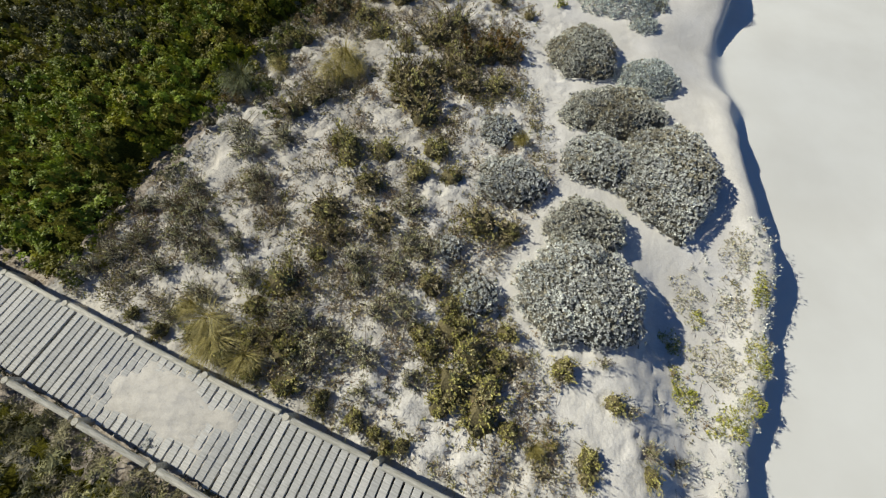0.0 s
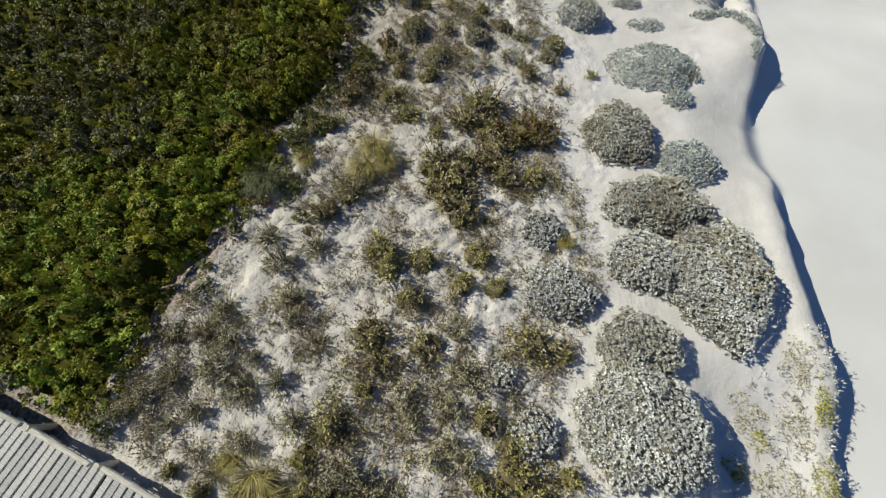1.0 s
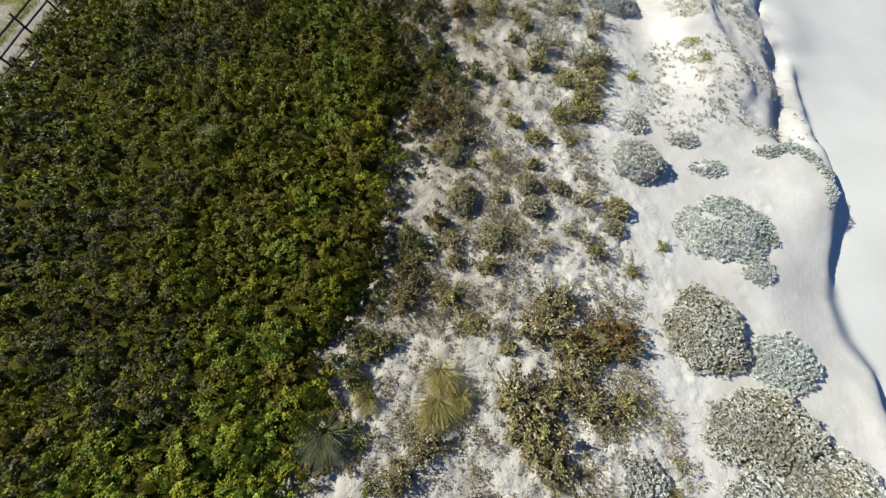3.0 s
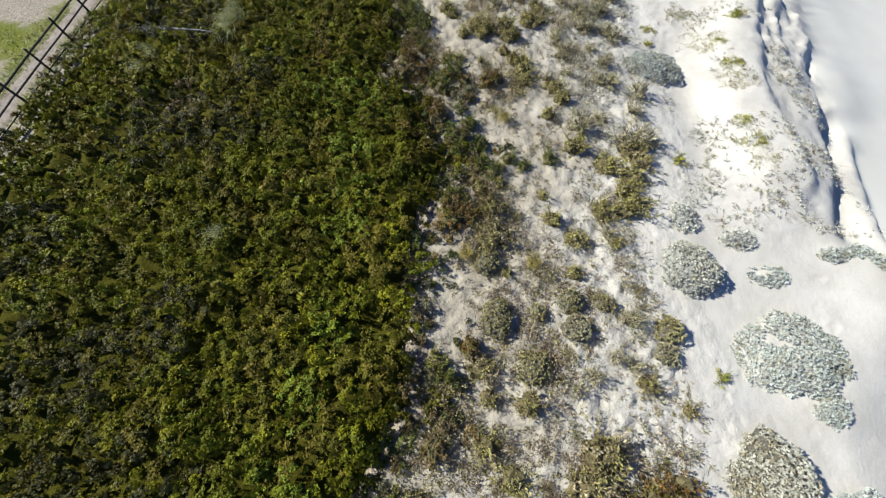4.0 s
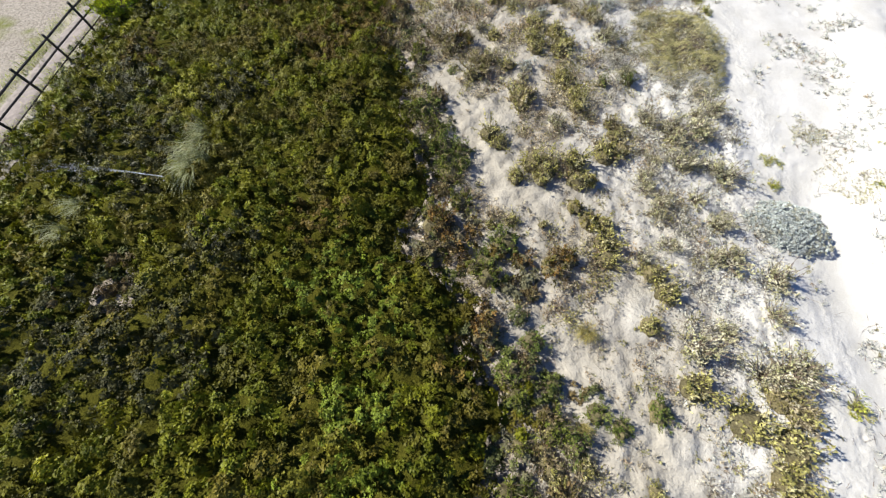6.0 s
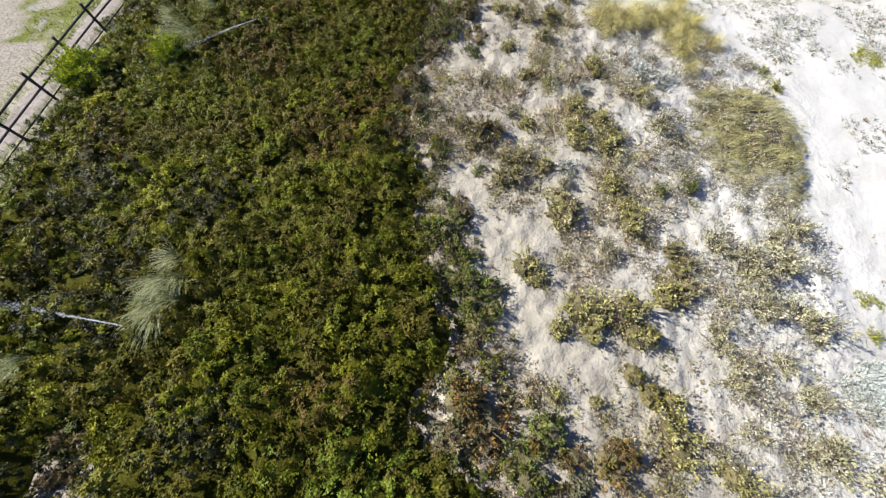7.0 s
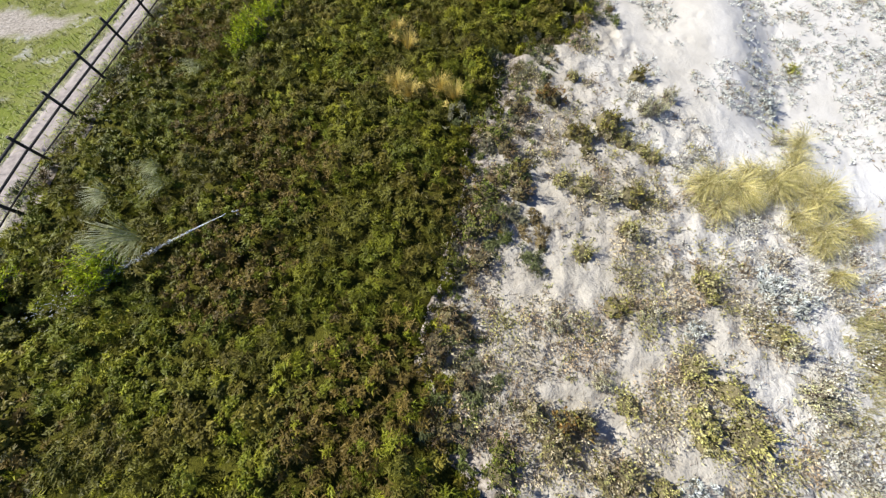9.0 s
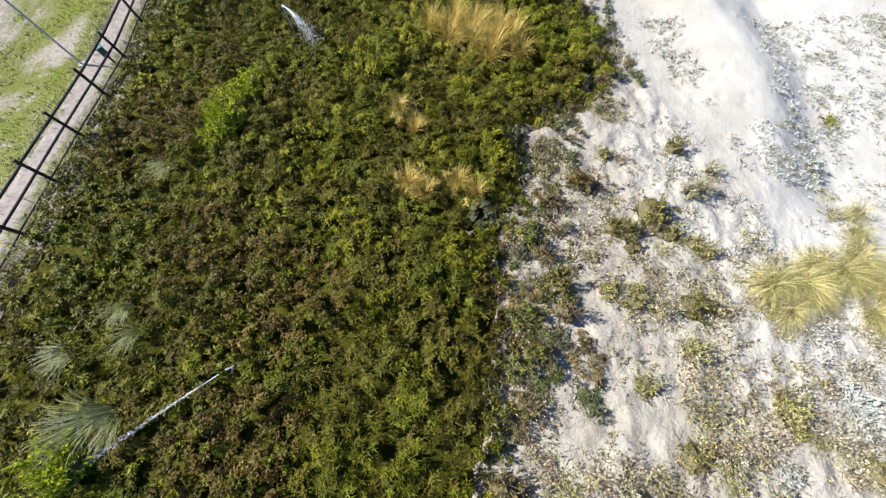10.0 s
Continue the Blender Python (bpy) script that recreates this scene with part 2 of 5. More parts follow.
SAND = sand_material()
LEAF = leaf_material("leaf", 0.55, 0.12, 0.17)
FELT = leaf_material("felted_leaf", 0.9, 0.1, 0.1)
STRAW = leaf_material("grass_blade", 0.6, 0.25, 0.25)
TWIG = mottled("twig", (0.09, 0.065, 0.045), (0.22, 0.17, 0.12), 30)
PALE_TWIG = mottled("pale_twig", (0.24, 0.245, 0.22), (0.46, 0.47, 0.42), 25)
HEART = mottled("shrub_heart", (0.07, 0.06, 0.03), (0.22, 0.185, 0.095), 45, 0.95, 0.03, 0.05)
GREY_TWIG = mottled("grey_twig", (0.065, 0.06, 0.046), (0.19, 0.18, 0.14), 25)
# inner growth of the thicket, coloured darker than its leaves to paint the shaded gaps
UNDER_SHADE = mottled("undergrowth", (0.024, 0.025, 0.004), (0.105, 0.10, 0.013), 38, 0.95, 0.06, 0.03)
PLANK = mottled("weathered_plank", (0.31, 0.305, 0.27), (0.55, 0.54, 0.49), 5, 0.85, 0.004, stretch=(1, 9, 1))
POLE = mottled("weathered_pole", (0.32, 0.30, 0.23), (0.58, 0.55, 0.45), 6, 0.85, 0.004, stretch=(1, 7, 7))
DARK_POLE = mottled("dark_pole", (0.03, 0.024, 0.02), (0.09, 0.075, 0.06), 8, 0.8, 0.004)
PATH_SAND = mottled("path_gravel", (0.19, 0.16, 0.135), (0.33, 0.285, 0.245), 7, 0.95, 0.01)
PIPE = mottled("grey_pipe", (0.30, 0.31, 0.31), (0.5, 0.5, 0.5), 12, 0.5, 0.001, 0.5)
GREEN_BOX = mottled("green_plastic", (0.02, 0.12, 0.09), (0.04, 0.20, 0.15), 8, 0.5, 0.001, 0.5)


# ---- mesh helpers ----
def mesh_object(name, verts, faces, mat, parent=None, tint=None, smooth_faces=False):
    me = bpy.data.meshes.new(name)
    me.from_pydata(np.asarray(verts, float).tolist() if len(verts) < 2000 else np.asarray(verts, np.float32), [], faces)
    if tint is not None:
        a = me.attributes.new("tint", "FLOAT_COLOR", "POINT")
        rgba = np.ones((len(verts), 4), np.float32)
        rgba[:, :3] = tint
        a.data.foreach_set("color", rgba.ravel())
    if smooth_faces:
        me.polygons.foreach_set("use_smooth", np.ones(len(me.polygons), bool))
    me.materials.append(mat)
    me.update()
    ob = new(name, me)
    ob.parent = parent
    return ob


def part(name, bm, mat, parent, label=""):
    me = bpy.data.meshes.new(name)
    bm.to_mesh(me)
    bm.free()
    me.materials.append(mat)
    ob = new(name, me)
    ob.parent = parent
    return tagged(ob, label)


def thing(name, at, label, category, group="", kind=""):
    e = new(name)
    e.location = at
    e.empty_display_size = 0.1
    return tagged(e, label, category, group, kind)


def unit(v):
    return v / np.maximum(np.linalg.norm(v, axis=1, keepdims=True), 1e-9)


def leaves(r, base, way, length, width, colour, face=None):
    """Small pointed leaves, folded a little along the middle: corners, faces, colours."""
    n = len(base)
    side = unit(np.cross(way, r.normal(size=(n, 3)) if face is None else face + 0.55 * r.normal(size=(n, 3))))
    up = np.cross(side, way)
    length, width = np.broadcast_to(length, n)[:, None], np.broadcast_to(width, n)[:, None]
    mid = base + way * length * 0.5 + up * width * 0.18
    v = np.stack([base, mid + side * width / 2, base + way * length - up * length * 0.1, mid - side * width / 2], 1).reshape(-1, 3)
    f = np.arange(4 * n).reshape(n, 4)
    return v, f, np.repeat(np.broadcast_to(colour, (n, 3)), 4, 0)


def slips(r, base, way, length, width, colour, face=None):
    """Tiny three-cornered leaves: corners, faces, colours."""
    n = len(base)
    side = unit(np.cross(way, r.normal(size=(n, 3)) if face is None else face + 0.5 * r.normal(size=(n, 3)))) * np.broadcast_to(width, n)[:, None] * 0.62
    tip = base + way * np.broadcast_to(length, n)[:, None]
    v = np.stack([base + side, base - side, tip], 1).reshape(-1, 3)
    return v, np.arange(3 * n).reshape(n, 3), np.repeat(np.broadcast_to(colour, (n, 3)), 3, 0)


def blades(base, way, length, width, colour, droop=0.5):
    """Long grass blades in three steps that bend over."""
    n = len(base)
    length = np.broadcast_to(length, n)[:, None]
    side = unit(np.cross(way, np.array([0, 0, 1.0])) + 1e-4) * np.broadcast_to(width, n)[:, None] / 2
    out = unit(way * np.array([1, 1, 0.0]) + 1e-4)
    p1 = base + way * length * 0.45
    p2 = p1 + unit(way + droop * (out - np.array([0, 0, 0.4]))) * length * 0.33
    p3 = p2 + unit(way + 2.2 * droop * (out - np.array([0, 0, 0.7]))) * length * 0.25
    v = np.stack([base - side, base + side, p1 - side, p1 + side, p2 - side * 0.7, p2 + side * 0.7, p3], 1).reshape(-1, 3)
    k = np.arange(n)[:, None] * 7
    f = [tuple(q) for q in np.concatenate([k + np.array([0, 1, 3, 2]), k + np.array([2, 3, 5, 4])]).tolist()]
    f += [tuple(q) for q in (k + np.array([4, 5, 6])).tolist()]
    return v, f, np.repeat(np.broadcast_to(colour, (n, 3)), 7, 0)


def sticks(a, b, ra, rb):
    """Three-sided twigs from a to b."""
    n = len(a)
    w = unit(b - a)
    s = unit(np.cross(w, np.array([0.31, 0.17, 0.93])))
    t = np.cross(w, s)
    rows = []
    for p, q in ((a, ra), (b, rb)):
        q = np.broadcast_to(q, n)[:, None]
        for k in range(3):
            rows.append(p + q * (s * math.cos(k * 2.094) + t * math.sin(k * 2.094)))
    v = np.stack(rows, 1).reshape(-1, 3)
    k = np.arange(n)[:, None] * 6
    f = np.concatenate([k + np.array(c) for c in ((0, 1, 4, 3), (1, 2, 5, 4), (2, 0, 3, 5))])
    return v, f.tolist()


def shades(r, n, colours, weights=None, spread=0.18):
    c = np.array(colours)[r.choice(len(colours), n, p=weights)]
    return c * (1 + spread * r.normal(size=(n, 1))).clip(0.5, 1.6)


def bm_box(bm, sx, sy, sz, m=Matrix(), bevel=0.0):
    q = bmesh.ops.create_cube(bm, size=1, matrix=m @ Matrix.Diagonal((sx, sy, sz, 1)))
    if bevel:
        ed = list({e for v in q["verts"] for e in v.link_edges})
        bmesh.ops.bevel(bm, geom=ed, offset=bevel, segments=1, affect="EDGES")
    return bm


def bm_rod(bm, a, b, r1, r2, sides=10, wobble=0.0, rings=1):
    a, b = Vector(a), Vector(b)
    q = (b - a).to_track_quat("Z", "Y").to_matrix()
    last = None
    for k in range(rings + 1):
        u = k / rings
        c = a.lerp(b, u)
        r = r1 + (r2 - r1) * u
        ring = [bm.verts.new(c + q @ Vector(((r + random.uniform(-wobble, wobble)) * math.cos(i * 2 * math.pi / sides),
                (r + random.uniform(-wobble, wobble)) * math.sin(i * 2 * math.pi / sides), 0))) for i in range(sides)]
        if last:
            for i in range(sides):
                bm.faces.new((last[i], last[(i + 1) % sides], ring[(i + 1) % sides], ring[i]))
        else:
            bm.faces.new(ring[::-1])
        last = ring
    bm.faces.new(last)
    return bm


# ---- ground: one sheet to the horizon ----
BARE = [(-4.25, 0.9, 0.5, 0.8), (-4.3, 4.6, 0.4, 0.4), (-4.1, 2.0, 0.4, 0.5), (-2.7, 9.3, 0.5, 0.9), (-2.6, 8.0, 0.5, 0.9), (-1.45, 13.1, 0.35, 0.7), (-0.05, 14.7, 0.45, 0.9), (-2.6, 19.4, 0.6, 0.6),
        (-1.6, 17.0, 0.5, 0.7), (-2.4, 17.6, 0.8, 1.0), (-3.9, 20.6, 0.45, 0.6), (-3.0, 18.7, 0.8, 0.6), (-2.1, 23.1, 0.4, 0.5), (-0.5, 27.6, 0.6, 0.5), (-3.2, 26.2, 0.4, 0.4), (-2.9, 24.5, 0.7, 0.5),
        (-2.5, 30.0, 0.7, 0.7), (-0.7, 31.2, 0.8, 1.2), (-2.4, 27.5, 0.5, 0.4)]


def spacing():
    def grow(start, sign):
        out, step, v = [], 0.4, start
        while abs(v) < 2500:
            v += sign * step
            step *= 1.35
            out.append(v)
        return out
    xs = np.concatenate([grow(-29, -1)[::-1], np.arange(-29, -6.5, 0.3), np.arange(-6.5, 4.2, 0.072), np.arange(4.2, 10.6, 0.1), grow(10.6, 1)])
    ys = np.concatenate([grow(-8, -1)[::-1], np.arange(-8, -4.2, 0.15), np.arange(-4.2, 12.5, 0.072), np.arange(12.5, 35, 0.095), grow(35, 1)])
    return xs, ys


def fence_x(y):
    return -15.38 + 0.060 * (y - 17.5) + 0.07 * np.maximum(y - 27.3, 0) * smooth(26.5, 29.5, y)


def lawn_cover(x, y):
    """How far the grass has closed over the gravel beyond the footpath."""
    u = x - fence_x(y)
    return fbm(x, y, 1.9, 5, 5) + 0.22 * smooth(28.0, 31.5, y) - 0.05 - 0.07 * smooth(22.5, 25.0, y) + 0.12 * smooth(-2.2, -1.5, u) - 0.05 * smooth(-2.8, -5.8, u)


def build_ground():
    r = np.random.default_rng(3)
    xs, ys = spacing()
    x, y = np.meshgrid(xs, ys)
    z = ground_height(x, y)
    near = smooth(-7, -6, x) * smooth(14, 11, x) * smooth(-8.5, -7.5, y) * smooth(36, 34, y)
    d = x - edge(LIP, y)
    land = smooth(0.1, -0.3, d)
    inland = smooth(0.9, 0.2, x - edge(LANE, y)) * (0.25 + 0.75 * smooth(0.2, 0.7, np.abs(x - edge(LANE, y))))
    still = 1 - 0.85 * smooth(3.2, 4.4, y) * smooth(10.5, 9.5, y) * smooth(-2.2, -1.4, d)
    z += near * land * still * (0.25 + 0.75 * inland * smooth(36, 34, y)) * (0.14 * (0.35 + 0.65 * inland) * (fbm(x, y, 0.45, 4, 4) - 0.5) + (0.03 + 0.11 * inland) * (fbm(x, y, 0.19, 5, 2) - 0.5))
    # wind ripples on the smooth drift
    drift = smooth(3.4, 4.6, y) * smooth(0.3, -0.2, d) * smooth(-2.4, -1.4, d)
    z += drift * 0.006 * np.sin((x * 0.35 + y) * 2 * math.pi / 0.14 + 3 * fbm(x, y, 0.6, 3))
    # footprints
    n = 3000
    fy = r.uniform(-6, 33, n)
    lane = r.random(n) < 0.4
    fx = np.where(lane, edge(LANE, fy) + r.normal(0, 0.35, n), r.uniform(-4, 8, n))
    fx[:260], fy[:260] = r.uniform(1.4, 4.6, 260), r.uniform(-4.6, -1.7, 260)
    ok = (fx < edge(LIP, fy) - np.where((fy > 3.2) & (fy < 10.2), 1.9, 0.5)) & (fx > edge(THICKET_EDGE, fy))
    for px, py in zip(fx[ok], fy[ok]):
        i0, i1 = np.searchsorted(xs, (px - 0.3, px + 0.3))
        j0, j1 = np.searchsorted(ys, (py - 0.3, py + 0.3))
        a = r.uniform(0, math.pi)
        sx, sy = x[j0:j1, i0:i1] - px, y[j0:j1, i0:i1] - py
        u, v = sx * math.cos(a) + sy * math.sin(a), -sx * math.sin(a) + sy * math.cos(a)
        q = (u / 0.11) ** 2 + (v / 0.06) ** 2
        deep = r.uniform(0.3, 1.0) * (0.3 if abs(px - edge(LANE, py)) < 0.4 else 1.0)
        z[j0:j1, i0:i1] += deep * (-0.034 * np.exp(-q) + 0.012 * np.exp(-(np.sqrt(q) - 1.7) ** 2 * 3))
    rows, cols = x.shape
    v = np.stack([x, y, z], -1).reshape(-1, 3)
    i = np.arange(rows * cols).reshape(rows, cols)
    f = np.stack([i[:-1, :-1], i[:-1, 1:], i[1:, 1:], i[1:, :-1]], -1).reshape(-1, 4)
    zone = np.zeros((rows * cols, 4), np.float32)
    zone[:, 0] = smooth(-0.1, 0.6, d).ravel()
    te = x - edge(THICKET_EDGE, y)
    lanes = smooth(0.35, 0.8, np.abs(x - edge(LANE, y)) + 0.35 * fbm(x, y, 0.6, 6))
    lit = smooth(-0.3, 0.1, te) * smooth(0.2, -0.9, x - edge(LANE, y)) * lanes * (0.25 + 0.9 * smooth(0.4, 0.6, fbm(x, y, 0.9, 2)))
    for bx, by, rx, ry in BARE:
        lit *= smooth(0.5, 1.4, np.hypot((x - bx) / rx, (y - by) / ry))
    zone[:, 1] = (np.clip(lit, 0, 0.6) * land + smooth(0.25, -0.15, te) * smooth(-15.4, -15.0, x)).ravel().clip(0, 1)
    past = smooth(0.0, -0.35, 0.318 * (x + 4.25) + 0.948 * (y + 2.76) + 0.9) * smooth(3.0, 1.5, x)
    zone[:, 1] = np.maximum(zone[:, 1], past.ravel())
    beyond = smooth(-1.25, -1.5, x - fence_x(y))
    zone[:, 2] = (beyond * smooth(0.37, 0.46, lawn_cover(x, y))).ravel()
    part_way = te / np.maximum(edge(LANE, y) - edge(THICKET_EDGE, y), 0.5)
    tail = 0.6 * smooth(26.0, 28.5, y) * smooth(0.4, -0.6, x - edge(CREST, y))
    zone[:, 3] = np.maximum(tail, smooth(0.95, 0.3, part_way + 0.5 * (fbm(x, y, 1.2, 3, 3) - 0.5)) * (0.45 + 0.45 * smooth(2.0, 9.0, y))).clip(0, 1).ravel()
    zone[:, 1] = np.maximum(zone[:, 1], 0.94 * beyond.ravel())
    zone[:, 3] = np.maximum(zone[:, 3], np.maximum(smooth(-15.0, -15.6, x), 0.3 * smooth(26.0, 28.5, y) * land).ravel())
    ob = mesh_object("ground", v, f, SAND, smooth_faces=True)
    a = ob.data.attributes.new("zone", "FLOAT_COLOR", "POINT")
    a.data.foreach_set("color", zone.ravel())
    a = ob.data.attributes.new("trod", "FLOAT", "POINT")
    a.data.foreach_set("value", (inland * land).ravel().astype(np.float32))
    return tagged(ob, "pale dune sand with footprints, wind ripples and plant litter", "sand", kind="structure")


build_ground()


# ---- boardwalk ----
BW = pose(-4.25, -2.76, 0, 0, 0, -18.5)          # origin on the rail beside the dune, x along the walk
DECK_Z, DECK_W, PITCH, BAY = 0.04, 1.16, 0.141, 1.43


def build_boardwalk():
    walk_way = thing("boardwalk", (0, 0, 0), "weathered grey plank boardwalk with low pole rails and blown sand", "boardwalk")
    walk_way.matrix_world = BW
    r = random.Random(5)
    plank_bm = bm_box(bmesh.new(), PITCH - 0.026, DECK_W, 0.035, bevel=0.006)
    first = part("plank", plank_bm, PLANK, walk_way)
    for k in range(-84, 62):
        ob = first if k == -84 else new("plank", first.data)
        ob.parent = walk_way
        ob.matrix_basis = pose(k * PITCH - (0.03 if k < -9 else 0) + r.uniform(-.004, .004), -DECK_W / 2 + r.uniform(-.02, .02), DECK_Z - 0.0175 + r.uniform(-.004, .004),
                               r.uniform(-.5, .5), r.uniform(-.8, .8), r.uniform(-.6, .6))
    for v in (-0.12, -DECK_W / 2, -DECK_W + 0.12):
        ob = part("bearer", bm_box(bmesh.new(), 20.6, 0.06, 0.14, bevel=0.004), DARK_POLE, walk_way)
        ob.location = (-1.5, v, DECK_Z - 0.11)
    for side, v in ((0, 0.03), (1, -DECK_W - 0.03)):
        for k in range(-8, 6):
            u = k * BAY + (0.12 if side else 0)
            bm = bm_rod(bmesh.new(), (u, v, -0.6), (u, v, DECK_Z + 0.20), 0.055, 0.05, 10, 0.003, 3)
            part("post", bm, POLE, walk_way)
            bm = bm_rod(bmesh.new(), (u + 0.1, v + r.uniform(-.015, .015), DECK_Z + 0.19 + r.uniform(-.02, .02)),
                        (u + BAY - 0.1, v + r.uniform(-.015, .015), DECK_Z + 0.19 + r.uniform(-.02, .02)), 0.044, 0.038, 10, 0.003, 6)
            part("rail", bm, POLE, walk_way)
    # sand blown over the planks
    n = 70
    a = np.linspace(-1, 1, n)
    gx, gy = np.meshgrid(a, a)
    rr = np.hypot(gx, gy)
    h = 0.047 * (1 - smooth(0.1, 1.05, rr + 1.0 * (fbm(gx, gy, 0.32, 3) - 0.5))) - 0.018
    h += 0.030 * (fbm(gx, gy, 0.12, 5, 4) - 0.5)
    i = np.arange(n * n).reshape(n, n)
    f = np.stack([i[:-1, :-1], i[:-1, 1:], i[1:, 1:], i[1:, :-1]], -1).reshape(-1, 4)
    verts = np.stack([0.98 + gx * 1.45 + gy * 0.15, -0.58 + gy * 0.575, DECK_Z + h], -1).reshape(-1, 3)
    sand = mesh_object("sand_drift", verts, f.tolist(), SAND, None, None, True)
    sand.matrix_world = BW
    a = sand.data.attributes.new("zone", "FLOAT_COLOR", "POINT")
    a.data.foreach_set("color", np.tile(np.array([0, 0.25, 0, 0.4], np.float32), n * n))
    tagged(sand, "thin fan of blown sand lying over the boardwalk planks", "sand")


build_boardwalk()


# ---- thicket: knee-high green shrubs grown into one ----
def thicket_mask(x, y):
    """Above 0 inside the thicket, in metres from its edge."""
    across = 0.318 * (x + 4.25) + 0.948 * (y + 2.76)
    left = edge(THICKET_EDGE, y) + 0.12 - x + 1.6 * (fbm(x, y, 0.9, 4, 4) - 0.5) + 1.3 * (fbm(x, y, 2.1, 2, 3) - 0.5)
    fence = x - fence_x(y) + 0.02 + 0.35 * (fbm(x, y, 0.9, 6, 3) - 0.5)
    gap = np.minimum(np.hypot(x + 4.12, y - 16.05) - 0.42, np.hypot(x + 10.75, y - 14.85) - 0.3)
    return np.minimum(np.minimum(np.minimum(left, across - 0.06), fence), gap)


def scrub_mask(x, y):
    """The darker scrub on the other side of the boardwalk."""
    return -1.22 - (0.318 * (x + 4.25) + 0.948 * (y + 2.76)) + 0.3 * (fbm(x, y, 0.6, 4, 3) - 0.5)


# patches of other plants in the thicket: x, y, radius; some grey spots paint shaded troughs darker
GREY_AND_TROUGHS = [(-8.6, 4.4, 1.5), (-7.7, 4.0, 1.0), (-9.8, 5.0, 1.3), (-12.5, 7.0, 1.6), (-10.2, 7.2, 1.2), (-9.0, 8.2, 1.0), (-9.5, 2.6, 0.8), (-8.4, 15.6, 0.8), (-11.0, 13.8, 1.6), (-9.1, 13.4, 1.2), (-11.2, 18.2, 1.5), (-12.6, 20.4, 1.4), (-9.3, 20.2, 0.9), (-13.2, 10.2, 1.4)]
LIME = [(-7.3, 0.6, 0.9), (-6.7, -0.6, 0.8), (-5.3, 14.2, 0.6), (-5.2, 12.8, 0.5), (-5.2, 11.6, 0.6), (-5.2, 10.5, 0.5), (-5.74, 14.8, 0.8), (-5.5, 6.6, 0.45), (-5.9, 4.9, 0.6), (-6.0, 2.8, 0.9), (-8.3, 2.0, 0.9), (-5.3, 8.0, 0.45)]
RUST = [(-3.4, 13.3, 0.6), (-3.3, 15.6, 0.7), (-6.5, 16.3, 0.7), (-6.6, 22.4, 1.5), (-9.4, 24.6, 1.2), (-12.4, 31.2, 1.6), (-8.7, 27.0, 1.2), (-10.4, 28.3, 1.1), (-12.4, 21.8, 0.8), (-4.9, 26.2, 0.8)]
STRAWY = [(-4.9, 33.4, 0.7), (-4.1, 33.1, 0.6), (-6.3, 29.1, 0.45), (-5.4, 28.9, 0.4), (-6.4, 31.0, 0.4)]


def patch(x, y, spots):
    s = np.zeros_like(x)
    for px, py, pr in spots:
        s = np.maximum(s, 1 - smooth(0.4, 1.25, np.hypot(x - px, y - py) / pr + 0.7 * (fbm(x, y, 0.7, 3, 3) - 0.5)))
    return s


